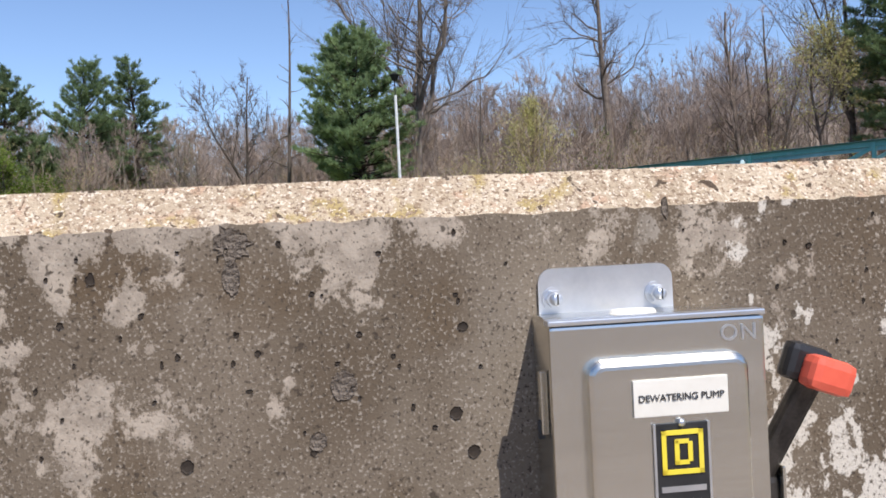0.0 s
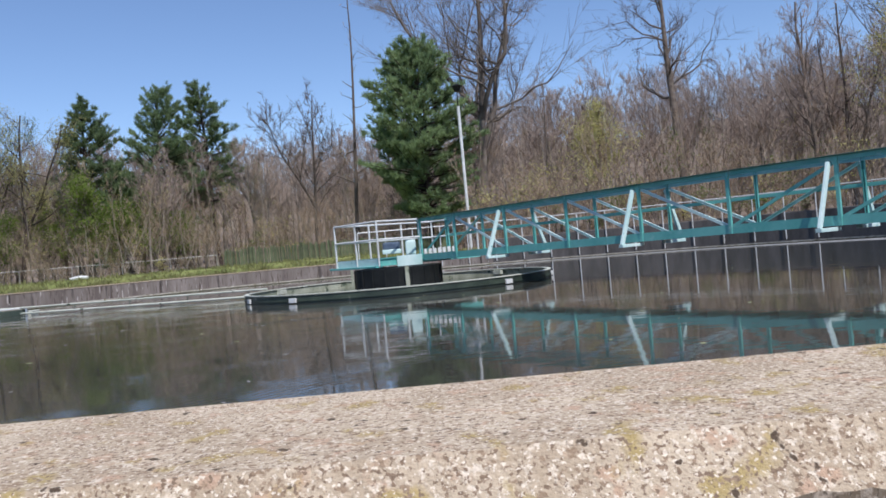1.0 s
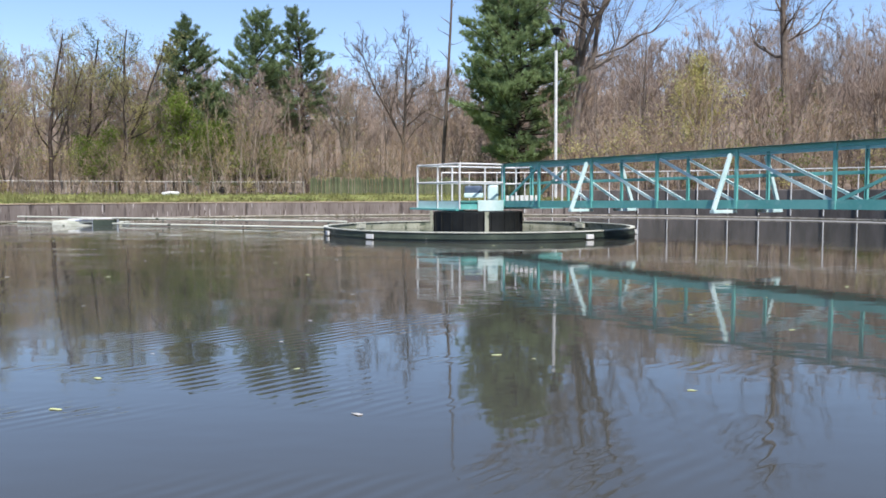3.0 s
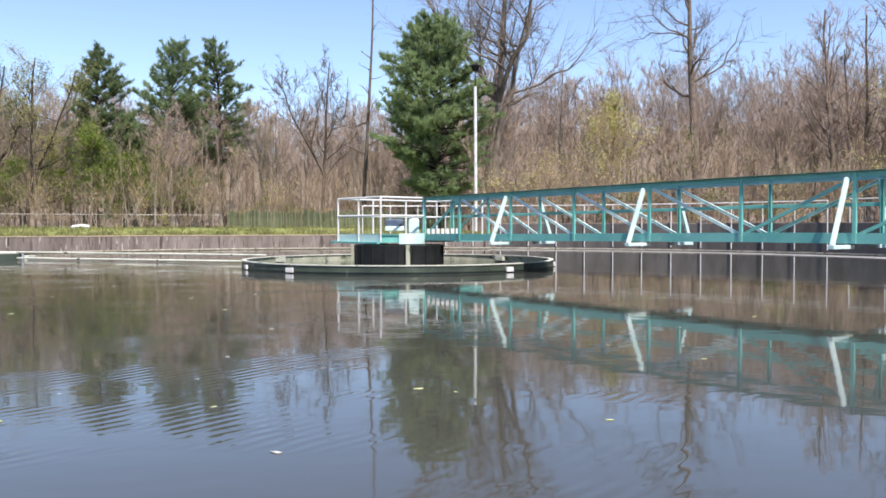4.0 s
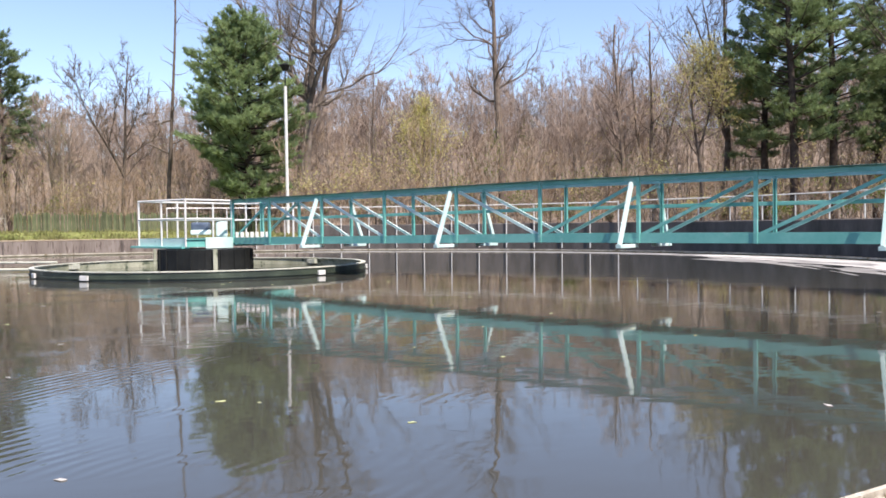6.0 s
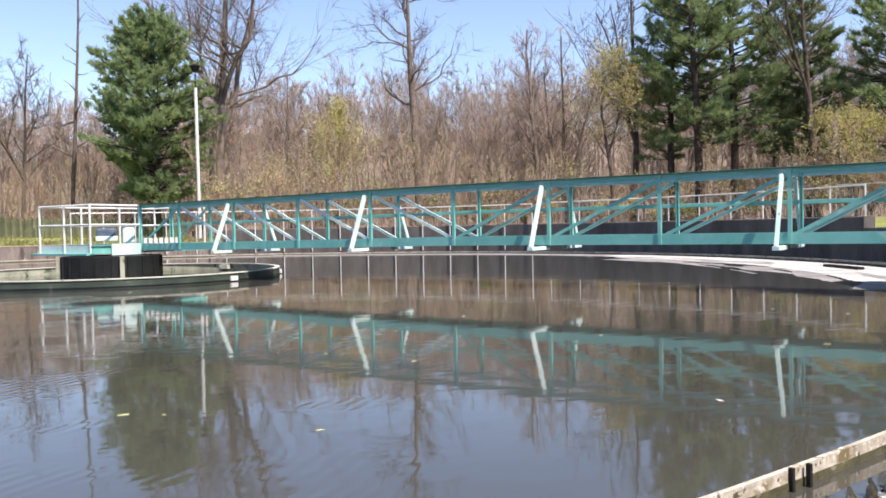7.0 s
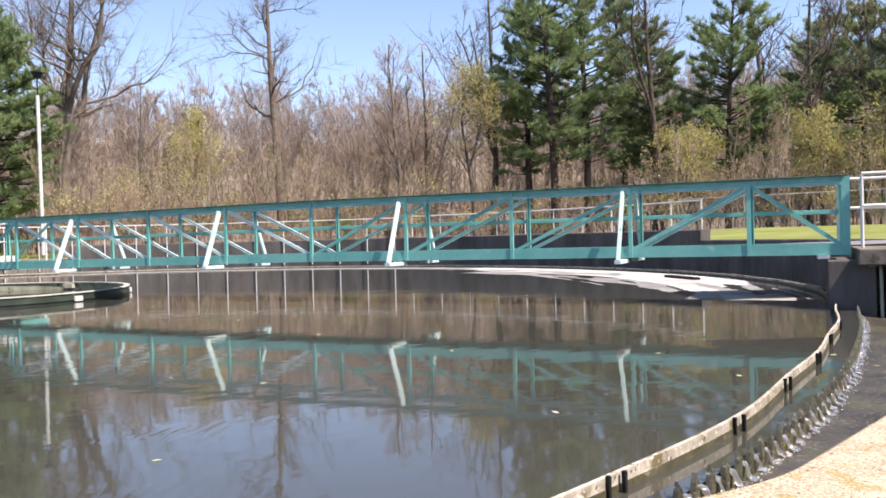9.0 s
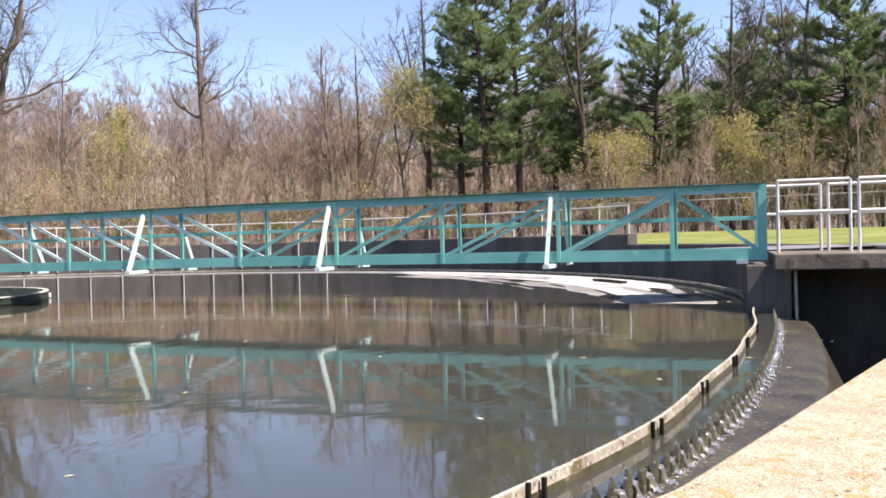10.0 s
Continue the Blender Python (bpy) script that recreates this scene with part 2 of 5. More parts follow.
def let_light_through(name, share):
    """Thin leaves: part of the light comes through from behind, in the leaf's own colour."""
    t = M[name].node_tree
    b = t.nodes["Principled BSDF"]
    thin = t.nodes.new("ShaderNodeBsdfTranslucent")
    mix = t.nodes.new("ShaderNodeMixShader")
    mix.inputs[0].default_value = share
    t.links.new(b.inputs["Base Color"].links[0].from_socket, thin.inputs["Color"])
    t.links.new(b.outputs[0], mix.inputs[1])
    t.links.new(thin.outputs[0], mix.inputs[2])
    t.links.new(mix.outputs[0], t.nodes["Material Output"].inputs["Surface"])


for leaf in ("needles", "budding", "young"):
    let_light_through(leaf, 0.5)


def water_material():
    m = bpy.data.materials.new("murky_tank_water")
    m.use_nodes = True
    t = m.node_tree
    b = t.nodes["Principled BSDF"]
    b.inputs["Base Color"].default_value = (0.048, 0.048, 0.040, 1)
    b.inputs["Roughness"].default_value = 0.04
    b.inputs["IOR"].default_value = 1.55
    co = t.nodes.new("ShaderNodeTexCoord")
    mp = t.nodes.new("ShaderNodeMapping")
    mp.inputs["Scale"].default_value = (0.7, 1.5, 1.0)
    t.links.new(co.outputs["Object"], mp.inputs[0])
    low = t.nodes.new("ShaderNodeTexNoise")
    low.inputs["Scale"].default_value, low.inputs["Detail"].default_value = 1.3, 2.0
    t.links.new(mp.outputs[0], low.inputs["Vector"])
    patch = t.nodes.new("ShaderNodeTexNoise")
    patch.inputs["Scale"].default_value = 0.16
    t.links.new(co.outputs["Object"], patch.inputs["Vector"])
    where = t.nodes.new("ShaderNodeMapRange")
    where.inputs["From Min"].default_value, where.inputs["From Max"].default_value = 0.42, 0.68
    where.inputs["To Min"].default_value, where.inputs["To Max"].default_value = 0.12, 1.0
    t.links.new(patch.outputs[0], where.inputs[0])
    bp = t.nodes.new("ShaderNodeBump")
    bp.inputs["Distance"].default_value = 0.0034
    t.links.new(where.outputs[0], bp.inputs["Strength"])
    t.links.new(low.outputs[0], bp.inputs["Height"])
    # trains of short wind ripples in drifting patches, over a faint tremble
    train = t.nodes.new("ShaderNodeMapping")
    train.inputs["Rotation"].default_value = (0, 0, radians(40))
    t.links.new(co.outputs["Object"], train.inputs[0])
    wave = t.nodes.new("ShaderNodeTexWave")
    wave.wave_profile = "SIN"
    wave.inputs["Scale"].default_value, wave.inputs["Distortion"].default_value = 3.3, 3.4
    wave.inputs["Detail"].default_value, wave.inputs["Detail Scale"].default_value = 2.0, 0.5
    t.links.new(train.outputs[0], wave.inputs["Vector"])
    near = t.nodes.new("ShaderNodeTexNoise")
    near.inputs["Scale"].default_value, near.inputs["Detail"].default_value = 3.6, 1.5
    t.links.new(mp.outputs[0], near.inputs["Vector"])
    gust = t.nodes.new("ShaderNodeTexNoise")
    gust.inputs["Scale"].default_value, gust.inputs["Detail"].default_value = 0.75, 3.0
    t.links.new(mp.outputs[0], gust.inputs["Vector"])
    axes = t.nodes.new("ShaderNodeSeparateXYZ")
    t.links.new(co.outputs["Object"], axes.inputs[0])
    lee = t.nodes.new("ShaderNodeMapRange")
    lee.inputs["From Min"].default_value, lee.inputs["From Max"].default_value = -1.0, 3.0
    lee.inputs["To Min"].default_value, lee.inputs["To Max"].default_value = 0.10, -0.10
    t.links.new(axes.outputs[0], lee.inputs[0])
    wind = t.nodes.new("ShaderNodeMath")
    wind.operation = "ADD"
    t.links.new(gust.outputs[0], wind.inputs[0])
    t.links.new(lee.outputs[0], wind.inputs[1])
    over = t.nodes.new("ShaderNodeMapRange")
    over.inputs["From Min"].default_value, over.inputs["From Max"].default_value = 0.57, 0.70
    t.links.new(wind.outputs[0], over.inputs[0])
    crest = t.nodes.new("ShaderNodeMath")
    crest.operation = "MULTIPLY"
    t.links.new(wave.outputs["Fac"], crest.inputs[0])
    t.links.new(over.outputs[0], crest.inputs[1])
    sum_up = t.nodes.new("ShaderNodeMath")
    sum_up.operation = "MULTIPLY_ADD"
    sum_up.inputs[1].default_value = 0.9
    t.links.new(near.outputs[0], sum_up.inputs[0])
    t.links.new(crest.outputs[0], sum_up.inputs[2])
    bq = t.nodes.new("ShaderNodeBump")
    bq.inputs["Strength"].default_value, bq.inputs["Distance"].default_value = 1.0, 0.0010
    t.links.new(sum_up.outputs[0], bq.inputs["Height"])
    t.links.new(bp.outputs[0], bq.inputs["Normal"])
    t.links.new(bq.outputs[0], b.inputs["Normal"])
    return m


M["water"] = water_material()


# ---- mesh helpers ----
def part(name, bm, mat, parent=None, label=""):
    me = bpy.data.meshes.new(name)
    bm.to_mesh(me)
    bm.free()
    me.materials.append(M[mat])
    ob = new(name, me)
    if parent:
        ob.parent = parent
    return tagged(ob, label)


def thing(name, label, category, group="", kind="", at=None):
    ob = new(name)
    ob.empty_display_size = 0.2
    if at is not None:
        ob.matrix_world = at
    return tagged(ob, label, category, group, kind)


def mesh_part(name, verts, faces, mat, parent=None, label="", smooth=False):
    me = bpy.data.meshes.new(name)
    me.from_pydata(verts, [], faces)
    me.update()
    if smooth:
        me.polygons.foreach_set("use_smooth", [True] * len(me.polygons))
    for one in mat if isinstance(mat, (list, tuple)) else [mat]:
        me.materials.append(M[one])
    ob = new(name, me)
    if parent:
        ob.parent = parent
    return tagged(ob, label)


def box(bm, center, size, bevel=0.0, turn=None):
    m = Matrix.Translation(center) @ (turn or Matrix()) @ Matrix.Diagonal((*size, 1))
    made = bmesh.ops.create_cube(bm, size=1.0, matrix=m)
    if bevel:
        edges = list({e for v in made["verts"] for e in v.link_edges})
        bmesh.ops.bevel(bm, geom=edges, offset=bevel, segments=2, affect="EDGES", profile=0.6)
    return bm


def beam(bm, a, b, w, h, up=(0, 0, 1), bevel=0.006):
    """A bar from a to b, w across and h along up."""
    a, b = Vector(a), Vector(b)
    ahead = (b - a).normalized()
    side = ahead.cross(Vector(up))
    side = side.normalized() if side.length > 1e-4 else Vector((1, 0, 0))
    top = side.cross(ahead).normalized()
    turn = Matrix((side, ahead, top)).transposed().to_4x4()
    return box(bm, (a + b) / 2, (w, (b - a).length, h), bevel, turn)


def channel(bm, a, b, depth, flange, web, side, up=(0, 0, 1)):
    """A steel channel from a to b, one closed C section: an upright web and two flanges on the side given."""
    a, b, side = Vector(a), Vector(b), Vector(side).normalized()
    ahead = (b - a).normalized()
    top = Vector(up) - ahead * Vector(up).dot(ahead)
    top.normalize()
    h, t = depth / 2, web
    prof = [(0, -h), (flange, -h), (flange, -h + t), (t, -h + t), (t, h - t), (flange, h - t), (flange, h), (0, h)]
    ends = [[bm.verts.new(p + side * x + top * y) for x, y in prof] for p in (a, b)]
    n = len(prof)
    for k in range(n):
        bm.faces.new((ends[0][k], ends[0][(k + 1) % n], ends[1][(k + 1) % n], ends[1][k]))
    bm.faces.new(ends[0][::-1])
    bm.faces.new(ends[1])
    bmesh.ops.recalc_face_normals(bm, faces=bm.faces[:])
    return bm


def tube(bm, points, radius, sides=8):
    """A round bar through the points."""
    rings = []
    points = [Vector(p) for p in points]
    for n, p in enumerate(points):
        way = (points[min(n + 1, len(points) - 1)] - points[max(n - 1, 0)]).normalized()
        q = way.to_track_quat("Z", "Y")
        rings.append([bm.verts.new(p + q @ Vector((math.cos(k * math.tau / sides) * radius, math.sin(k * math.tau / sides) * radius, 0))) for k in range(sides)])
    for r, s in zip(rings, rings[1:]):
        for k in range(sides):
            bm.faces.new((r[k], r[(k + 1) % sides], s[(k + 1) % sides], s[k]))
    bm.faces.new(rings[0][::-1])
    bm.faces.new(rings[-1])
    return bm


def lathe_arc(name, profile, radius, a0, a1, steps, mat, parent=None, label="", center=(0, 0)):
    """Sweeps the closed profile of (out, z) round the tank from a0 to a1 degrees; radius is a number or a function of the angle."""
    verts, faces, n = [], [], len(profile)
    full = abs(a1 - a0) >= 359.9
    count = steps if full else steps + 1
    for k in range(count):
        deg = a0 + (a1 - a0) * k / steps
        a = radians(deg)
        r = radius(deg) if callable(radius) else radius
        for out, z in profile:
            verts.append((center[0] + (r + out) * math.cos(a), center[1] + (r + out) * math.sin(a), z))
    for k in range(steps):
        i, j = k * n, ((k + 1) % count) * n
        for q in range(n):
            faces.append((i + q, j + q, j + (q + 1) % n, i + (q + 1) % n))
    if not full:
        faces.append(tuple(range(n))[::-1])
        faces.append(tuple((count - 1) * n + q for q in range(n)))
    return mesh_part(name, verts, faces, mat, parent, label)


# ---- ground, water, tank ----
def weir_radius(deg):
    """The tank is slightly out of round beside the landing."""
    d = (deg + 75 + 180) % 360 - 180
    return 18.01 + 0.68 * math.cos(radians(4 * (d + 23))) * math.exp(-(d / 36) ** 2)


def baffle_radius(deg):
    """The scum baffle stands inside the weir and waves a little between its brackets."""
    return weir_radius(deg) - 0.245 + 0.016 * math.sin(radians(deg * 41)) + 0.02 * math.sin(radians(deg * 17 + 40))


def rise(x, y):
    """Height of the ground: level by the tank, a bank towards the woods beyond the landing."""
    r = math.hypot(x, y)
    bank = max(0.0, min(1.0, (x - 6) / 14)) * max(0.0, min(1.0, (r - 21.0) / 14))
    bearing = math.degrees(math.atan2(x, y + 20.3))
    bank *= max(0.0, min(1.0, (bearing - 40) / 9))
    verge = max(0.0, min(1.0, (6 - x) / 8)) * max(0.0, min(1.0, (r - 20.3) / 6)) * max(0.0, min(1.0, (48 - r) / 16)) * max(0.0, min(1.0, (y + 8) / 6))
    hill = max(0.0, (r - 66) / 60) * (0.86 + 0.14 * max(0.0, min(1.0, (bearing + 6) / 14)))
    return 0.60 + 0.25 * max(0.0, min(1.0, (x - 2) / 12)) + 0.40 * bank + 0.36 * verge + 12.5 * hill * min(hill, 1.2) * (1 + 0.05 * math.sin(bearing * 0.31))


def build_ground():
    verts, faces, kinds = [], [], []
    radii = [20.0, 20.4, 21, 23, 26, 30, 35, 41, 48, 56, 66, 73, 80, 90, 100, 112, 125, 139.9, 200, 500, 2500]
    n = 120
    for r in radii:
        for k in range(n):
            a = math.tau * k / n
            x, y = r * math.cos(a), r * math.sin(a)
            z = rise(x, y) if r < 140 else rise(140 * math.cos(a), 140 * math.sin(a))
            if y < -19 and abs(x) < 14 and r < 30:
                z = min(z, -0.75)
            verts.append((x, y, z))
    for i in range(len(radii) - 1):
        for k in range(n):
            faces.append((i * n + k, (i + 1) * n + k, (i + 1) * n + (k + 1) % n, i * n + (k + 1) % n))
            mid = math.tau * (k + 0.5) / n
            x, y = radii[i] * math.cos(mid), radii[i] * math.sin(mid)
            bearing = math.degrees(math.atan2(x, y + 20.3))
            kinds.append(2 if y < -17 and radii[i] < 56 and x < 9 else 1 if radii[i] >= 56 or (5 < bearing < 47 and radii[i] > 20) else 0)
    ob = mesh_part("ground", verts, faces, ["grass", "litter", "gravel"])
    ob.data.polygons.foreach_set("material_index", kinds)
    tagged(ob, "spring grass and leaf litter round the settling tank", "ground", kind="structure")


def build_water():
    n = 160
    verts = [(0, 0, 0)] + [((weir_radius(360 * k / n)) * math.cos(math.tau * k / n), (weir_radius(360 * k / n)) * math.sin(math.tau * k / n), 0) for k in range(n)]
    faces = [(0, 1 + k, 1 + (k + 1) % n) for k in range(n)]
    ob = mesh_part("water", verts, faces, "water")
    tagged(ob, "still murky grey-brown water in a round settling tank", "water", kind="structure")


build_ground()
build_water()

# the tank's rim: scum baffle, weir, launder and walls
EYE0 = Vector((0.0, -20.356, 0.0))
ALONG = Vector((math.cos(-0.0368), math.sin(-0.0368), 0))
ACROSS = Vector((-ALONG.y, ALONG.x, 0))


def on_wall(s, off, z):
    """A place on the near wall: s along its face, off out from the face towards its outer side, z up."""
    p = EYE0 + ALONG * s + ACROSS * (0.307 - off)
    return Vector((p.x, p.y, z))


def build_tank():
    baffle = lathe_arc("scum_baffle", [(-0.012, -0.3), (0.012, -0.3), (0.012, 0.085), (-0.012, 0.085)], baffle_radius, 0, 360, 540, "baffle")
    tagged(baffle, "weathered pale grey scum baffle board standing in the water", "baffle", kind="structure")
    algae = lathe_arc("waterline_algae", [(-0.016, -0.1), (0.016, -0.1), (0.016, 0.034), (-0.016, 0.034)], baffle_radius, 0, 360, 540, "algae", baffle)
    launder = lathe_arc("launder", [(0.03, -1.7), (0.95, -1.7), (0.86, -0.95), (0.50, -0.16), (0.43, -0.105), (0.03, -0.08)], weir_radius, 0, 360, 160, "launder")
    tagged(launder, "wet dark concrete overflow launder behind the weir", "launder", kind="structure")
    pit = lathe_arc("channel_floor", [(0.8, -1.7), (4.2, -1.7), (4.2, -1.3), (0.8, -1.3)], weir_radius, -110, -20, 60, "launder")
    tagged(pit, "dark wet floor of the outfall channel", "floor", kind="structure")
    # outer wall: low on the far side, high beyond the bridge
    low = [(0, -1.5), (0.3, -1.5), (0.3, 0.60), (0.27, 0.63), (0.03, 0.63), (0, 0.60)]
    a = lathe_arc("wall_far", low, 19.6, 76, 236, 110, "concrete_wall")
    tagged(a, "low grey streaked concrete tank wall with a worn top", "wall", kind="structure")
    # added pale strip that paints the sunlit top face of the low wall
    lathe_arc("coping", [(-0.015, 0.612), (0.315, 0.612), (0.315, 0.655), (-0.015, 0.655)], 19.6, 76, 236, 110, "concrete_top", a, "pale added strip for the sunlit wall top")
    # this wall and the next have their shade painted in as dark concrete
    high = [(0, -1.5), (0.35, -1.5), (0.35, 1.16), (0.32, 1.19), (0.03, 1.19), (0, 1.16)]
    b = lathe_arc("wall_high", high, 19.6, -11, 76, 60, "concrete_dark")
    tagged(b, "tall concrete tank wall, shade in its dark colour", "wall", kind="structure")
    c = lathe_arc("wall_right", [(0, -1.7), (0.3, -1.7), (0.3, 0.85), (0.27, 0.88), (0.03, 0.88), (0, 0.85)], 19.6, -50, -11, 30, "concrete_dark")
    tagged(c, "concrete tank wall beside the bridge landing, coloured dark for shade", "wall", kind="structure")


build_tank()


def near_wall():
    """The parapet in front of the camera: a straight stretch, then a bend to the bridge landing."""
    prof = [(0.0, -1.2), (0.0, 0.762), (-0.028, 0.797), (-0.26, 0.801), (-0.283, 0.785), (-0.283, -1.2)]
    stations = []
    for k in range(801):
        s = -7.0 + 8.0 * k / 800
        bow = 0.035 * max(0.0, -s - 1.0) ** 2
        stations.append((on_wall(s, bow, 0), ACROSS))
    for k in range(1, 500):
        u = 11.0 * k / 499
        stations.append((None, radians(-2.1 + 17.6 * min(1, u / 0.25)), 11.0 / 499))
    verts, faces = [], []
    p = None
    rows = []
    for st in stations:
        if st[0] is not None:
            p, n = st[0].copy(), st[1]
        else:
            d = Vector((math.cos(st[1]), math.sin(st[1]), 0))
            p = p + d * st[2]
            n = Vector((-d.y, d.x, 0))
        rows.append((p.copy(), n))
    sub = []
    for p, n in rows:
        for e, (off, z) in enumerate(prof):
            # the arris is broken and worn
            wear = noise.noise(p * 9.0) * 0.002 + noise.noise(p * 34.0) * 0.003 + noise.noise(p * 80.0) * 0.003 + max(0.0, noise.noise(p * 6.0 + n * 9.0) - 0.3) * 0.008
            if e == 1:
                z -= 0.004 + wear
            elif e == 2:
                off, z = off - 0.5 * wear, z - 0.35 * abs(wear)
            q = p - n * off
            sub.append((q.x, q.y, z))
    m = len(prof)
    kinds = []
    for i in range(len(rows) - 1):
        for q in range(m - 1):
            faces.append((i * m + q, i * m + q + 1, (i + 1) * m + q + 1, (i + 1) * m + q))
            # chamfers and top get the paler concrete
            kinds.append(1 if q in (1, 2, 3) else 0)
    ob = mesh_part("wall_near", sub, faces, ["concrete_near", "concrete_top"])
    ob.data.polygons.foreach_set("material_index", kinds)
    tagged(ob, "pitted brown weathered concrete parapet with paler chamfered top", "wall", kind="structure")
    return rows


WALL_ROWS = near_wall()

# ---- bridge ----
B0, BD, BN, PANEL = Vector((2.563, -1.682, 0)), Vector((0.5756, -0.8178, 0)), Vector((0.8177, 0.5757, 0)), 1.932
ZB, ZT, WIDTH = 0.742, 1.862, 0.95
POSTS = [-1.698, -0.95, 0, 1, 2, 3, 4, 5, 6, 6.89, 7.55]


def bp(s, v, z):
    p = B0 + BD * (s * PANEL) + BN * v
    return (p.x, p.y, z - 0.085 * max(0.0, min(1.0, (3 - s) / 4.7)))


def build_bridge():
    bridge = thing("bridge", "teal painted steel truss footbridge over the tank", "bridge")
    s0, s1 = POSTS[0], POSTS[-1]
    for v, out in ((0.0, -1), (WIDTH, 1)):
        side = BN * -out
        for a, c in ((s0, 3.0), (3.0, s1)):
            # the far top chord gets its sunlit look from a lighter teal
            part("top_chord", channel(bmesh.new(), bp(a, v, ZT - 0.052), bp(c, v, ZT - 0.052), 0.08, 0.05, 0.014, side), "teal" if out < 0 else "teal_lit", bridge)
            part("top_flange", beam(bmesh.new(), bp(a, v, ZT - 0.004), bp(c, v, ZT - 0.004), 0.13, 0.014), "teal_dark", bridge, "dark green top flange")
            part("bottom_chord", channel(bmesh.new(), bp(a, v, ZB + 0.08), bp(c, v, ZB + 0.08), 0.16, 0.05, 0.014, side), "teal", bridge)
        for s in POSTS:
            w = 0.056 if s not in (s0, s1) else 0.11
            part("post", channel(bmesh.new(), bp(s, v + out * 0.02, ZB), bp(s, v + out * 0.02, ZT - 0.02), w, 0.05, 0.014, side, BD), "teal", bridge)
        for i in range(len(POSTS) - 1):
            a, b = POSTS[i], POSTS[i + 1]
            falling = (1 <= i < 5) or i == 9
            za, zb = (ZT - 0.12, ZB + 0.14) if falling else (ZB + 0.14, ZT - 0.12)
            # falling and far diagonals are coloured lighter for the sun on their faces
            part("diagonal", channel(bmesh.new(), bp(a + 0.03, v - out * 0.01, za), bp(b - 0.03, v - out * 0.01, zb), 0.055, 0.035, 0.01, side), "teal_pale" if falling and i < 5 else "teal" if out < 0 else "teal_lit", bridge)
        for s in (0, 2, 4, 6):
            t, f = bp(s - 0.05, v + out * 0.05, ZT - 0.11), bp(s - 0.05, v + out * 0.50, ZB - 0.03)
            # sunlight on the outriggers is in their pale colour
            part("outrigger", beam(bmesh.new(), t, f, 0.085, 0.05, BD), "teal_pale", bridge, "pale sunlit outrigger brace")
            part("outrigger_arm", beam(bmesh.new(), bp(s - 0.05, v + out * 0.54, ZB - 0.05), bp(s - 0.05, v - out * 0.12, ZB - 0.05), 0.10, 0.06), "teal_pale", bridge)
    for a, c in ((s0, 3.0), (3.0, s1)):
        part("mid_rail", beam(bmesh.new(), bp(a, WIDTH + 0.01, 1.37), bp(c, WIDTH + 0.01, 1.37), 0.03, 0.065), "teal", bridge)
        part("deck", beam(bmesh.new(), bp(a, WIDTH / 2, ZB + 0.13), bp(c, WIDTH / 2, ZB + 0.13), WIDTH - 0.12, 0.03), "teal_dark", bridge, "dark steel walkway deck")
    for k in range(24):
        s = s0 + (s1 - s0) * (k + 0.5) / 24
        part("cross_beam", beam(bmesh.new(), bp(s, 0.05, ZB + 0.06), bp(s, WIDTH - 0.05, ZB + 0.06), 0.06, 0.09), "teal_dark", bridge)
    for k in range(7):
        s = -1.58 + 0.10 * k
        part("toe_slat", beam(bmesh.new(), bp(s, -0.02, ZB + 0.17), bp(s, -0.02, ZB + 0.30), 0.10, 0.02, BD), "white_rail", bridge, "white toe guard slat")
    part("bearing_plate", beam(bmesh.new(), bp(7.40, -0.06, ZB - 0.03), bp(7.40, WIDTH + 0.06, ZB - 0.03), 0.16, 0.05), "zinc", bridge)


build_bridge()

# ---- centre: ring, drum, platform ----
RC = Vector((0.03, 0.85, 0))


def arc(name, profile, radius, steps, mat, parent, label=""):
    return lathe_arc(name, profile, radius, 0, 360, steps, mat, parent, label, (RC.x, RC.y))


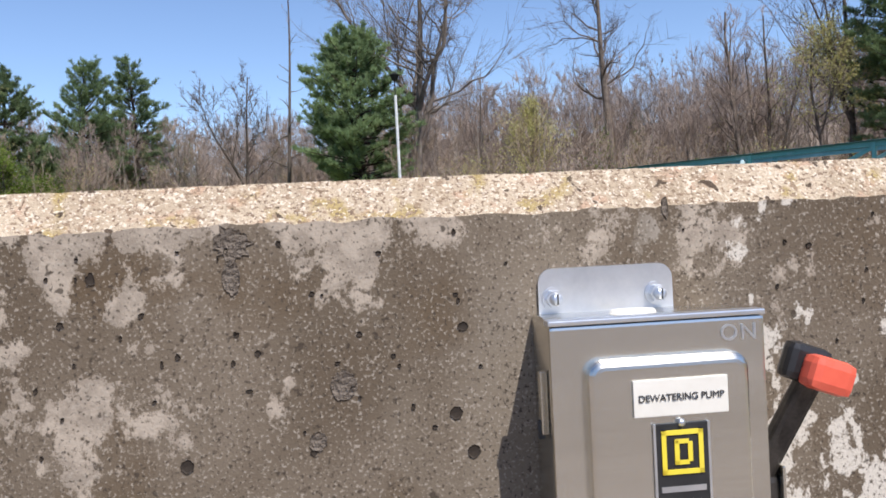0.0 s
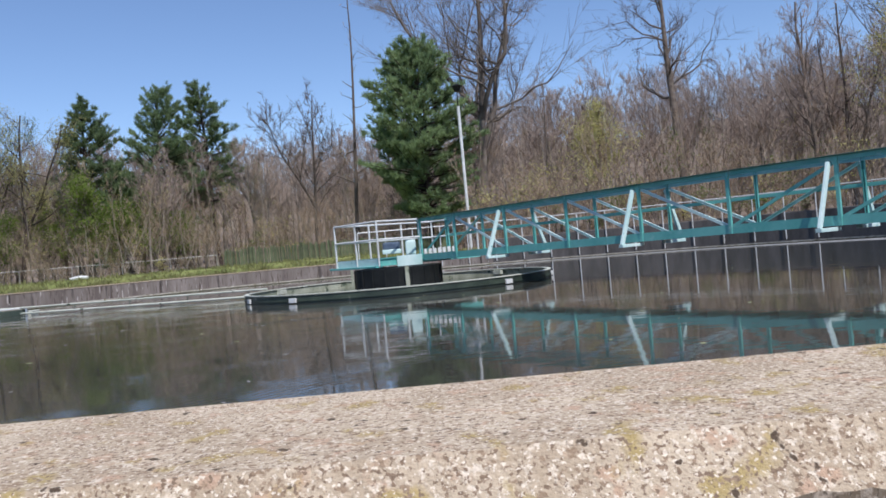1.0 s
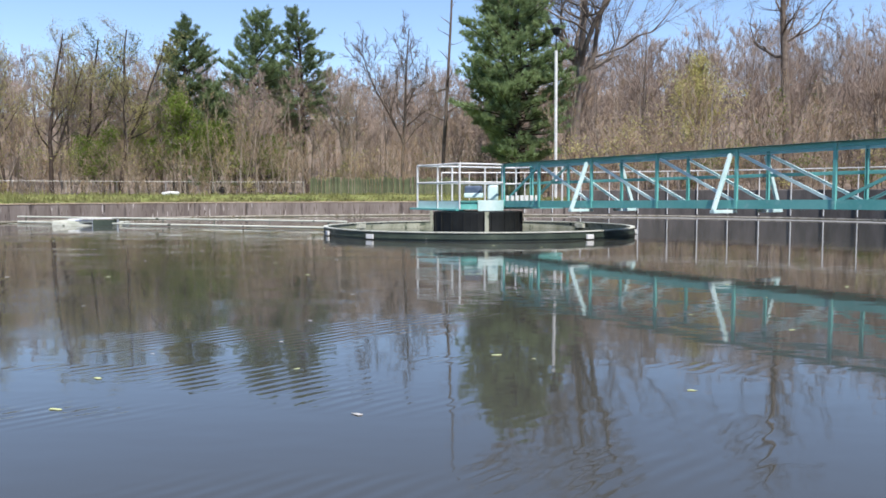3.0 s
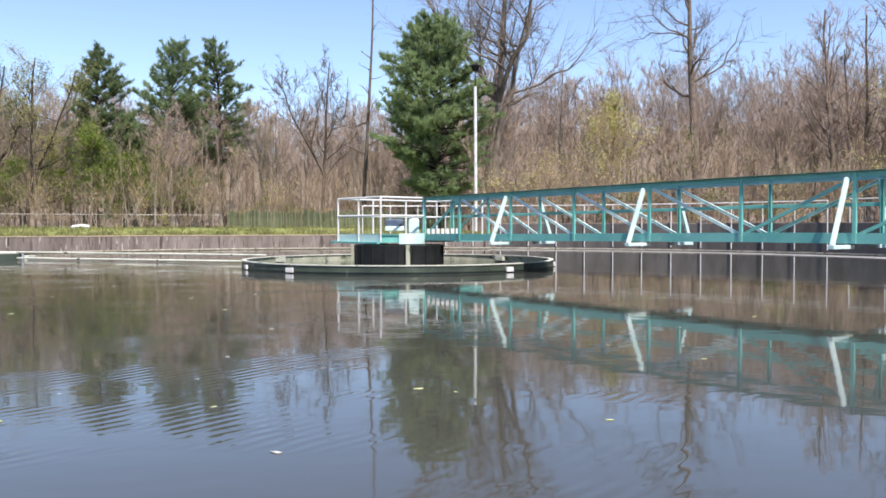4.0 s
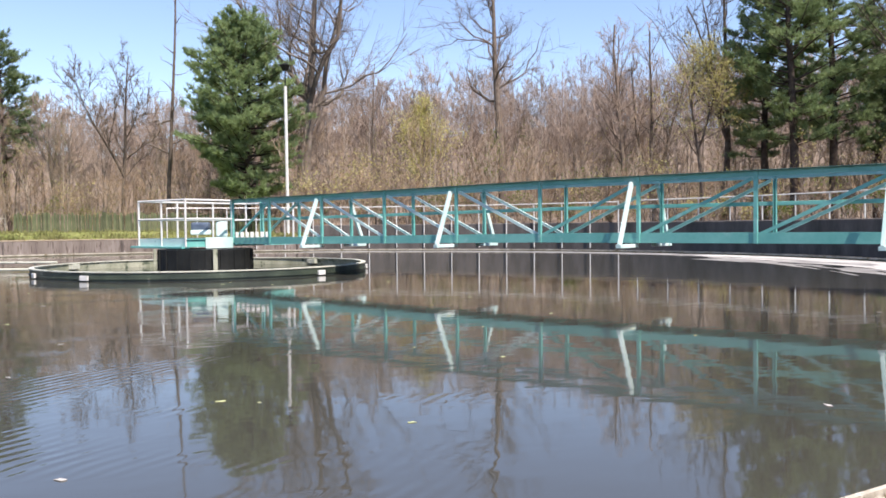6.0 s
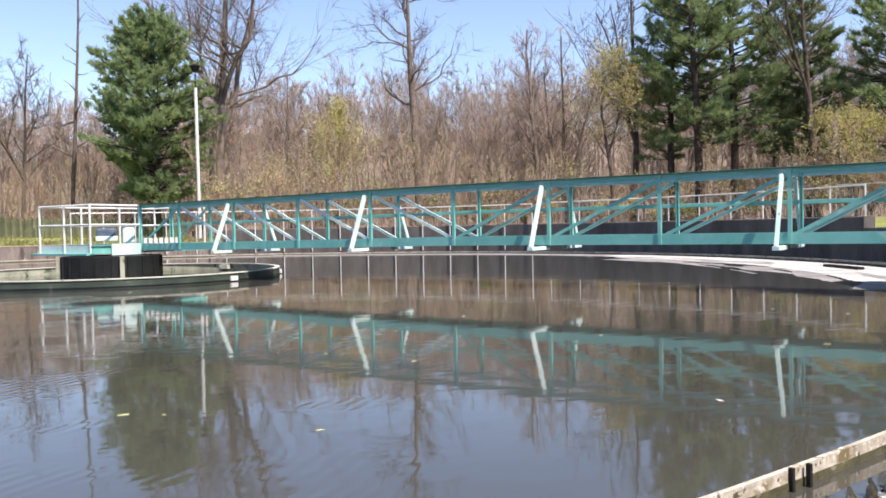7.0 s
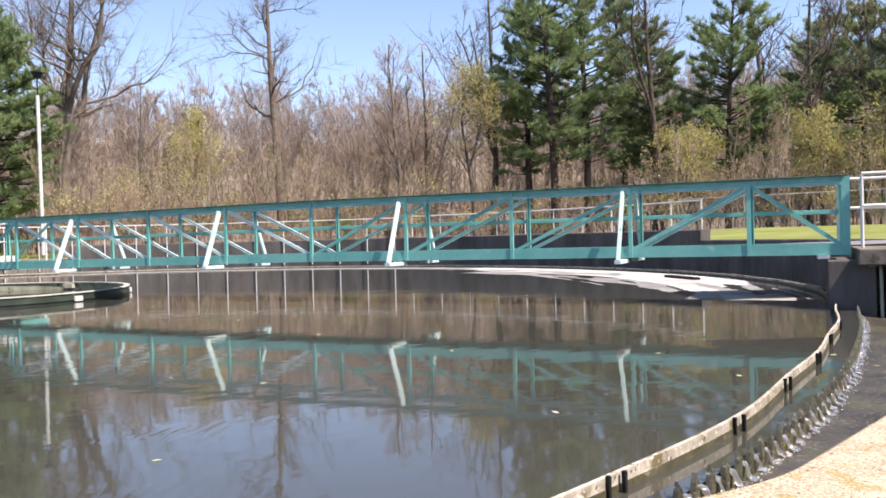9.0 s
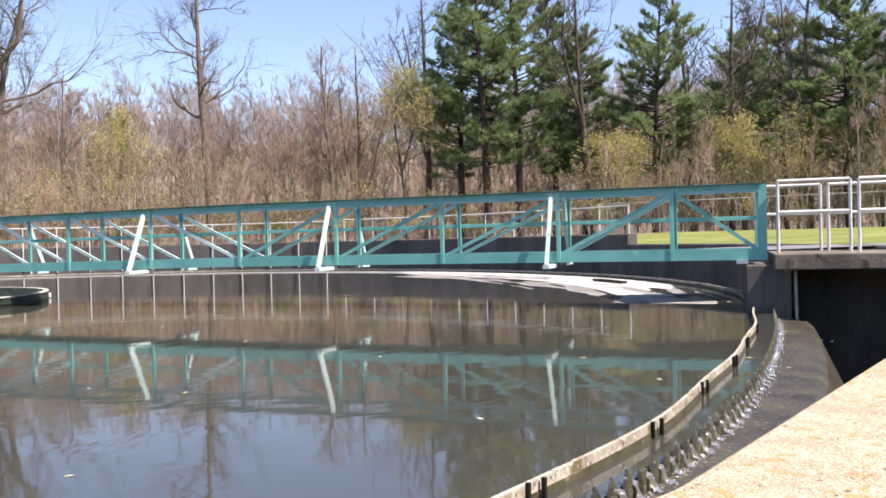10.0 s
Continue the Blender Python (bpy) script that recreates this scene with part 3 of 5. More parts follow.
def build_centre():
    ring = thing("feedwell_ring", "dark green steel ring with pale scaled rim floating round the pier", "ring")
    arc("ring_wall", [(-0.05, -0.4), (0, -0.4), (0, 0.178), (-0.05, 0.178)], 3.92, 96, "ring", ring)
    # added liner: pale scale plus the sunlight on the far inner wall, as colour
    arc("ring_lining", [(-0.062, 0.0), (-0.052, 0.0), (-0.052, 0.176), (-0.062, 0.176)], 3.92, 96, "lining", ring, "pale scaled inner face, sunlit tone in its colour")
    arc("rim", [(-0.09, 0.178), (0.02, 0.178), (0.02, 0.20), (-0.09, 0.20)], 3.92, 96, "rim", ring, "pale scaled rim")
    arc("waist_band", [(0.0, 0.045), (0.025, 0.045), (0.025, 0.07), (0.0, 0.07)], 3.92, 96, "ring", ring)
    for deg in (-127, -52, -8, 40, 96, 150, 205):
        a = radians(deg)
        q = Matrix.Rotation(a, 4, "Z")
        part("clip_plate", box(bmesh.new(), RC + Vector((3.96 * math.cos(a), 3.96 * math.sin(a), 0.07)), (0.05, 0.2, 0.10), 0.005, q), "white_rail", ring)
        part("inner_lug", box(bmesh.new(), RC + Vector((3.80 * math.cos(a), 3.80 * math.sin(a), 0.10)), (0.12, 0.3, 0.12), 0.005, q), "rim", ring)
    pier = thing("centre_pier", "black drum pier under the centre platform", "pier")
    bm = bmesh.new()
    bmesh.ops.create_cone(bm, cap_ends=True, segments=40, radius1=1.12, radius2=1.12, depth=1.1, matrix=Matrix.Translation((RC.x, RC.y, 0.01)))
    part("drum", bm, "black", pier)
    for k in range(20):
        a = math.tau * k / 20
        part("stave", box(bmesh.new(), RC + Vector((1.13 * math.cos(a), 1.13 * math.sin(a), 0.09)), (0.03, 0.045, 0.9), 0.004, Matrix.Rotation(a, 4, "Z")), "black", pier)
    for a in (radians(-100 + 20), radians(-175)):
        part("strut", box(bmesh.new(), RC + Vector((1.2 * math.cos(a), 1.2 * math.sin(a), 0.12)), (0.06, 0.10, 0.9), 0.006, Matrix.Rotation(a, 4, "Z")), "lining", pier, "pale scaled strut")
    # platform round the bridge's inner end
    u0, u1, v0, v1 = -2.75, -1.698, -1.35, 2.0
    plat = thing("centre_platform", "teal steel platform with pale guard rails above the pier", "platform")
    part("platform_deck", beam(bmesh.new(), bp(u0, (v0 + v1) / 2, 0.88), bp(u1, (v0 + v1) / 2, 0.88), v1 - v0, 0.05), "teal_dark", plat)
    for v in (v0, v1):
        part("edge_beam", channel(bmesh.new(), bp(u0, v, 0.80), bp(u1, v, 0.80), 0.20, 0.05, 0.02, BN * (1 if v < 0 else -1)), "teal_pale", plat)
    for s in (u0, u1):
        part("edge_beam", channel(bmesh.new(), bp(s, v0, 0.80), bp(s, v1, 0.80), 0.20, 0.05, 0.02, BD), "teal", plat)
    # the plate's bright sunlit look is in its pale colour
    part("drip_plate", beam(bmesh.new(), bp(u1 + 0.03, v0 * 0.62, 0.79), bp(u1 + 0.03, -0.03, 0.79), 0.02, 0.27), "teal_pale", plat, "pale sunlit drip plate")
    part("lower_sill", beam(bmesh.new(), bp(u0 - 0.12, v0, 0.69), bp(u1, v0, 0.69), 0.22, 0.05), "teal", plat)
    corners = [(u1, 0.0), (u1, v0), (u0, v0), (u0, v1), (u1, v1), (u1, WIDTH)]
    for (sa, va), (sb, vb) in zip(corners, corners[1:]):
        for z in (1.84, 1.38):
            part("rail", tube(bmesh.new(), [bp(sa, va, z), bp(sb, vb, z)], 0.024), "white_rail", plat)
        length = (Vector(bp(sa, va, 0)) - Vector(bp(sb, vb, 0))).length
        n = max(1, round(length / 1.1))
        for k in range(n):
            f = k / n
            s, v = sa + (sb - sa) * f, va + (vb - va) * f
            part("rail_post", tube(bmesh.new(), [bp(s, v, 0.70), bp(s, v, 1.84)], 0.026), "white_rail", plat)
    motor = thing("drive_motor", "blue-grey gear motor on a pale base on the platform", "motor")
    c = Vector(bp(-2.05, -0.45, 1.2))
    part("motor_body", box(bmesh.new(), c, (0.44, 0.32, 0.20), 0.05, Matrix.Rotation(-0.2, 4, "Z")), "blue", motor)
    part("motor_base", box(bmesh.new(), c - Vector((0, 0, 0.15)), (0.5, 0.4, 0.12), 0.02), "teal_pale", motor)
    part("gear_case", box(bmesh.new(), c + Vector((0.5, 0, -0.08)), (0.28, 0.34, 0.4), 0.05), "teal_pale", motor)


build_centre()


def build_skimmer():
    arm = thing("skimmer_arm", "pale pipe skimmer arm lying across the water", "skimmer")
    a = radians(158.2)
    way = Vector((math.cos(a), math.sin(a), 0))
    p0 = RC + way * 3.9
    part("pipe", tube(bmesh.new(), [p0 + Vector((0, 0, 0.06)), p0 + way * 13.0 + Vector((0, 0, 0.06))], 0.032), "rim", arm)
    part("upper_pipe", tube(bmesh.new(), [p0 + Vector((0, 0, 0.24)), p0 + way * 13.0 + Vector((0, 0, 0.24))], 0.026), "rim", arm)
    for k in range(7):
        q = p0 + way * (0.6 + 2.0 * k)
        part("stay", tube(bmesh.new(), [q + Vector((0, 0, 0.05)), q + Vector((0, 0, 0.25))], 0.018, 6), "ring", arm)
    for k in range(9):
        q = p0 + way * (1.2 + 1.45 * k)
        part("flight", beam(bmesh.new(), q + Vector((0, 0, -0.1)), q + way * 0.7 + Vector((0, 0, -0.1)), 0.02, 0.22), "lining", arm)
    part("joint", box(bmesh.new(), p0 + way * 0.15 + Vector((0, 0, 0.08)), (0.2, 0.2, 0.16), 0.02), "rim", arm)
    raft = thing("scum_box", "pale metal scum box with dark slots floating on the arm", "scum box")
    c = Vector((-12.50, 5.95, 0))
    turn = Matrix.Rotation(radians(8), 4, "Z")
    part("tray", box(bmesh.new(), c + Vector((0.1, 0, 0.03)), (1.9, 0.9, 0.16), 0.02, turn), "rim", raft)
    part("front_plate", box(bmesh.new(), c + Vector((0.65, -0.47, 0.09)), (0.80, 0.03, 0.18), 0.005, turn), "ring", raft, "dark teal slotted front plate")
    for x in (0.25, 1.05):
        part("slot_frame", box(bmesh.new(), c + Vector((x, -0.50, 0.10)), (0.05, 0.04, 0.24), 0.005, turn), "zinc", raft)
    part("top_bar", box(bmesh.new(), c + Vector((0.45, -0.45, 0.225)), (1.25, 0.10, 0.04), 0.01, turn), "white_rail", raft)
    for z in (0.06, 0.15):
        part("pipe", tube(bmesh.new(), [c + Vector((-0.35, -0.47, z)), c + Vector((0.24, -0.44, z))], 0.028), "black" if z < 0.1 else "zinc", raft)
    part("ramp", box(bmesh.new(), c + Vector((-0.72, -0.2, 0.07)), (0.75, 0.7, 0.17), 0.03, turn), "rim", raft)
    part("float_cap", box(bmesh.new(), c + Vector((-0.45, -0.3, 0.18)), (0.35, 0.3, 0.07), 0.02, turn), "white_rail", raft)


build_skimmer()


# ---- landing ----
def build_landing():
    e = Vector(bp(7.55, WIDTH / 2, 0))
    land = thing("bridge_landing", "grey concrete landing slab at the end of the footbridge", "landing")
    part("slab", beam(bmesh.new(), e + BD * 0.12 + Vector((0, 0, 0.725)), e + BD * 6.4 + Vector((0, 0, 0.725)), 2.0, 0.22, bevel=0.02), "slab", land)
    # pier and back wall: shade under the landing is in the dark colour
    part("pier", beam(bmesh.new(), e + BD * -0.25 + Vector((0, 0, -0.45)), e + BD * 0.35 + Vector((0, 0, -0.45)), 1.5, 2.25, bevel=0.02), "concrete_dark", land, "pier under the bridge end, coloured dark for shade")
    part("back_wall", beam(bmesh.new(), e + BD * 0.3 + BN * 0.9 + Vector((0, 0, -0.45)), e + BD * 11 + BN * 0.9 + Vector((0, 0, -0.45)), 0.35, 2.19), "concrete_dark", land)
    part("drain_pipe", tube(bmesh.new(), [e + BD * 0.25 - BN * 0.80 + Vector((0, 0, 0.60)), e + BD * 0.40 - BN * 0.80 + Vector((0, 0, 0.60)), e + BD * 0.42 - BN * 0.80 + Vector((0, 0, -0.9))], 0.022), "lining", land, "pale scaled drain pipe")
    for start, v in ((0.20, -0.55), (-0.05, 0.75)):
        rail = thing("guard_rail", "galvanised pipe guard rail on the landing", "guard rail", "landing guard rails")
        for k in range(5):
            a, b = e + BD * (start + 1.05 * k) + BN * v, e + BD * (start + 0.94 + 1.05 * k) + BN * v
            for p in (a, b):
                part("rail_post", tube(bmesh.new(), [p + Vector((0, 0, 0.84)), p + Vector((0, 0, 1.865))], 0.024), "white_rail", rail)
            for z in (1.865, 1.42):
                part("rail", tube(bmesh.new(), [a + Vector((0, 0, z)), b + Vector((0, 0, z))], 0.024), "white_rail", rail)
    return e


LAND = build_landing()


# ---- woods ----
def fast_mesh(name, verts, quads, mats, kinds=None, tris=None):
    me = bpy.data.meshes.new(name)
    quads = np.asarray(quads, np.int32).reshape(-1, 4)
    tris = np.zeros((0, 3), np.int32) if tris is None else np.asarray(tris, np.int32).reshape(-1, 3)
    me.vertices.add(len(verts))
    me.vertices.foreach_set("co", np.asarray(verts, np.float32).ravel())
    loops = np.concatenate([quads.ravel(), tris.ravel()])
    me.loops.add(len(loops))
    me.loops.foreach_set("vertex_index", loops)
    n = len(quads) + len(tris)
    me.polygons.add(n)
    start = np.concatenate([np.arange(len(quads)) * 4, len(quads) * 4 + np.arange(len(tris)) * 3])
    me.polygons.foreach_set("loop_start", start.astype(np.int32))
    if kinds is not None:
        me.polygons.foreach_set("material_index", np.asarray(kinds, np.int32))
    me.update(calc_edges=True)
    me.validate()
    for m in mats:
        me.materials.append(M[m])
    return me


def prisms(segs, sides=3):
    """Tapered bars for rows of x0 y0 z0 x1 y1 z1 r0 r1: vertices and quads."""
    s = np.asarray(segs, float)
    a, b = s[:, :3], s[:, 3:6]
    d = b - a
    d /= np.linalg.norm(d, axis=1, keepdims=True) + 1e-9
    ref = np.where(np.abs(d[:, 2:3]) > 0.9, [[1.0, 0, 0]], [[0, 0, 1.0]])
    u = np.cross(d, ref)
    u /= np.linalg.norm(u, axis=1, keepdims=True)
    v = np.cross(d, u)
    verts = []
    for end, rad in ((a, s[:, 6:7]), (b, s[:, 7:8])):
        for k in range(sides):
            t = math.tau * k / sides
            verts.append(end + rad * (u * math.cos(t) + v * math.sin(t)))
    verts = np.stack(verts, 1)
    n = len(s)
    base = np.arange(n)[:, None] * 2 * sides
    quads = np.stack([np.concatenate([base + k, base + (k + 1) % sides, base + sides + (k + 1) % sides, base + sides + k], 1) for k in range(sides)], 1)
    return verts.reshape(-1, 3), quads.reshape(-1, 4)


def ribbons(segs, rng):
    """Flat tapered twigs for rows of bars, each turned at random: vertices and triangles."""
    s = np.asarray(segs, float)
    a, b = s[:, :3], s[:, 3:6]
    u = np.cross(b - a, rng.normal(0, 1, a.shape))
    u /= np.linalg.norm(u, axis=1, keepdims=True) + 1e-9
    verts = np.stack([a - u * s[:, 6:7] , a + u * s[:, 6:7], b], 1).reshape(-1, 3)
    return verts, np.arange(len(verts)).reshape(-1, 3)


def turned(rng, d, amount):
    q = d + rng.normal(0, amount, 3)
    return q / np.linalg.norm(q)


def limb(rng, out, p, d, length, r0, steps, wander, lift):
    """A wandering tapered limb; returns its joints."""
    joints = [(p, d, r0)]
    for k in range(steps):
        d = turned(rng, d + np.array([0, 0, lift]), wander)
        q = p + d * length / steps
        r1 = r0 * (1 - 0.75 * (k + 1) / steps)
        rr = joints[-1][2]
        out.append((*p, *q, rr, r1))
        p = q
        joints.append((p, d, r1))
    return joints


def bare_tree(seed, height, trunk=0.2, clear=0.35, limbs=12, subs=6, twigs=4, spread=0.35, fork=0.0, bend=0.09, upright=0.5, fine=0.014, wander=0.06, sub_steps=3, crook=0.16, joints=4, reach=(0.12, 0.30), stray=0.55):
    """Bars of a leafless tree at the origin: trunk, limbs, boughs, twigs; and the twig tips."""
    rng = np.random.default_rng(seed)
    wood, thin, tips = [], [], []
    stems = []
    main = limb(rng, wood, np.zeros(3), np.array([rng.normal(0, 0.03), rng.normal(0, 0.03), 1.0]), height * 0.93, trunk, 9, wander, 0.1)
    stems.append(main)
    if fork:
        k = max(1, int(9 * clear))
        for _ in range(int(fork)):
            p, d, r = main[k + rng.integers(0, 2)]
            a = rng.uniform(0, math.tau)
            side = np.array([math.cos(a) * (0.4 + 1.6 * bend), math.sin(a) * (0.4 + 1.6 * bend), 1.0])
            stems.append(limb(rng, wood, p, side / np.linalg.norm(side), height * (0.9 - clear), r * 0.75, 7, bend, 0.12))
    for stem in stems:
        n = len(stem) - 1
        for k in range(limbs):
            f = clear + (0.98 - clear) * (k + rng.uniform(0, 1)) / limbs if stem is main else 0.12 + 0.85 * (k + rng.uniform(0, 1)) / limbs
            i = min(n - 1, int(f * n))
            g = f * n - i
            p = stem[i][0] * (1 - g) + stem[i + 1][0] * g
            a = rng.uniform(0, math.tau)
            d = np.array([math.cos(a), math.sin(a), upright + rng.uniform(-0.25, 0.5)])
            d /= np.linalg.norm(d)
            ln = height * spread * (1.12 - 0.85 * f) * rng.uniform(0.65, 1.2)
            r = max(0.02, stem[i][2] * rng.uniform(0.30, 0.5))
            bough = limb(rng, wood, p, d, ln, r, joints, crook, 0.10)
            for _ in range(subs):
                j = rng.integers(1, len(bough))
                bp_, bd, br = bough[j]
                sd = turned(rng, bd + np.array([0, 0, 0.25]), 0.55)
                sub = limb(rng, thin, bp_, sd, ln * rng.uniform(0.28, 0.55), max(fine * 1.5, br * 0.5), sub_steps, 0.18, 0.10)
                for _ in range(twigs):
                    tp, td, tr = sub[rng.integers(1, len(sub))]
                    e = turned(rng, td + np.array([0, 0, 0.15]), stray)
                    q = tp + e * ln * rng.uniform(*reach)
                    thin.append((*tp, *q, fine, fine * 0.55))
                    tips.append(q)
    return wood, thin, tips


def leaf_cards(rng, tips, size, per=3, scatter=0.25):
    """Small leaves or buds near the twig tips: two-triangle blades as quads."""
    tips = np.repeat(np.asarray(tips), per, 0)
    c = tips + rng.normal(0, scatter, tips.shape)
    u, v = rng.normal(0, 1, c.shape), rng.normal(0, 1, c.shape)
    u *= size / np.linalg.norm(u, axis=1, keepdims=True)
    v *= size * 0.6 / np.linalg.norm(v, axis=1, keepdims=True)
    verts = np.stack([c - u, c + v, c + u, c - v], 1).reshape(-1, 3)
    return verts, np.arange(len(verts)).reshape(-1, 4)


def pine_tree(seed, height, width, base=0.22, whorls=18, per=6, blades=40000, blade=0.34, shape=0.8, gaps=0.12, belly=0.25):
    """A white pine: trunk, level branches with flat fans of side shoots, and needle tufts along the shoots."""
    rng = np.random.default_rng(seed)
    wood, shoots = [], []
    stem = limb(rng, wood, np.zeros(3), np.array([0, 0, 1.0]), height, height * 0.013 + 0.05, 8, 0.025, 0.1)
    lean = rng.uniform(0, math.tau)
    for w in range(whorls):
        f = base + (0.985 - base) * (w + 0.5) / whorls
        g = (f - base) / (1 - base)
        a0 = rng.uniform(0, math.tau)
        tier = rng.uniform(0.80, 1.10)
        swell = min(1.0, 0.55 + 0.45 * g / belly) if g < belly else ((1 - g) / (1 - belly)) ** shape
        for k in range(per):
            if rng.uniform() < gaps:
                continue
            a = a0 + math.tau * k / per + rng.normal(0, 0.3)
            ln = (width / 2 * swell * tier * (1 + 0.14 * math.cos(a - lean)) + 0.3) * rng.uniform(0.62, 1.08)
            i = min(7, int(f * 8))
            t = f * 8 - i
            p = stem[i][0] * (1 - t) + stem[i + 1][0] * t + np.array([0, 0, rng.normal(0, height * 0.011)])
            d = np.array([math.cos(a), math.sin(a), 0.05 + 0.75 * g * g + rng.normal(0, 0.15)])
            d /= np.linalg.norm(d)
            br = limb(rng, wood, p, d, ln, 0.025 + 0.010 * ln, 4, 0.09, 0.08)
            fan = 4 + int(3.2 * ln)
            for _ in range(fan):
                s = 4 * rng.uniform(0.22, 0.99) ** 0.75
                q = min(3, int(s))
                c = br[q][0] * (1 - (s - q)) + br[q + 1][0] * (s - q)
                way = br[q][1]
                b = rng.choice((-1, 1)) * rng.uniform(0.35, 1.15)
                e = np.array([way[0] * math.cos(b) - way[1] * math.sin(b), way[0] * math.sin(b) + way[1] * math.cos(b), way[2] + rng.uniform(-0.08, 0.40)])
                e /= np.linalg.norm(e)
                shoots.append((c, e * (0.28 + ln * 0.30 * (1.15 - s / 4)) * rng.uniform(0.7, 1.2)))
            shoots.append((br[3][0], br[4][0] - br[3][0] + np.array([0, 0, 0.12])))
    a, d = np.array([s[0] for s in shoots]), np.array([s[1] for s in shoots])
    long = np.linalg.norm(d, axis=1)
    tufts = blades // 8
    pick = rng.choice(len(a), tufts, p=long / long.sum())
    c = a[pick] + d[pick] * rng.uniform(0.1, 1.05, (tufts, 1)) + rng.normal(0, 1, (tufts, 3)) * np.array([0.08, 0.08, 0.06])
    way = d[pick] / (long[pick][:, None] + 1e-9)
    c, way = np.repeat(c, 8, 0), np.repeat(way, 8, 0)
    n = len(c)
    e = way * 0.55 + rng.normal(0, 0.50, (n, 3)) + np.array([0, 0, 0.38])
    e *= blade * rng.uniform(0.6, 1.15, (n, 1)) / np.linalg.norm(e, axis=1, keepdims=True)
    side = np.cross(e, rng.normal(0, 1, (n, 3)))
    side *= 0.033 / (np.linalg.norm(side, axis=1, keepdims=True) + 1e-9)
    return wood, np.stack([c + side, c - side, c + e], 1).reshape(-1, 3)


def spot(az, dist):
    a = radians(az)
    x, y = dist * math.sin(a), -20.3 + dist * math.cos(a)
    return x, y, rise(x, y)


def plant_bare(az, dist, seed, label, category="tree", group="", buds=None, bud_size=0.10, bud_per=3, turn=0.0, bark="bark", crown="twig", **kw):
    wood, thin, tips = bare_tree(seed, **kw)
    tree = thing("tree", label, category, group)
    x, y, z = spot(az, dist)
    tree.matrix_world = pose(x, y, z - 0.1, 0, 0, turn)
    v, q = prisms(wood, 6)
    ob = new("trunk", fast_mesh("trunk", v, q, [bark]))
    ob.parent = tree
    v, q = prisms(thin, 3)
    ob = new("crown", fast_mesh("crown", v, q, [crown]))
    ob.parent = tree
    if buds:
        v, q = leaf_cards(np.random.default_rng(seed + 7), tips, bud_size, bud_per)
        ob = new("foliage", fast_mesh("foliage", v, q, [buds]))
        ob.parent = tree
    return tree


PINE_MESHES = {}


def plant_pine(az, dist, seed, height, width, turn=0.0, label="dark green white pine with layered boughs", **kw):
    key = (seed, height, width)
    if key not in PINE_MESHES:
        wood, nv = pine_tree(seed, height, width, **kw)
        v, q = prisms(wood, 6)
        PINE_MESHES[key] = (fast_mesh("trunk", v, q, ["pine_bark"]), fast_mesh("crown", nv, np.zeros((0, 4)), ["needles"], tris=np.arange(len(nv)).reshape(-1, 3)))
    tree = thing("pine_tree", label, "pine tree", "pines at the wood's edge")
    x, y, z = spot(az, dist)
    tree.matrix_world = pose(x, y, z - 0.1, 0, 0, turn)
    for name, me in zip(("trunk", "crown"), PINE_MESHES[key]):
        ob = new(name, me)
        ob.parent = tree
    return tree


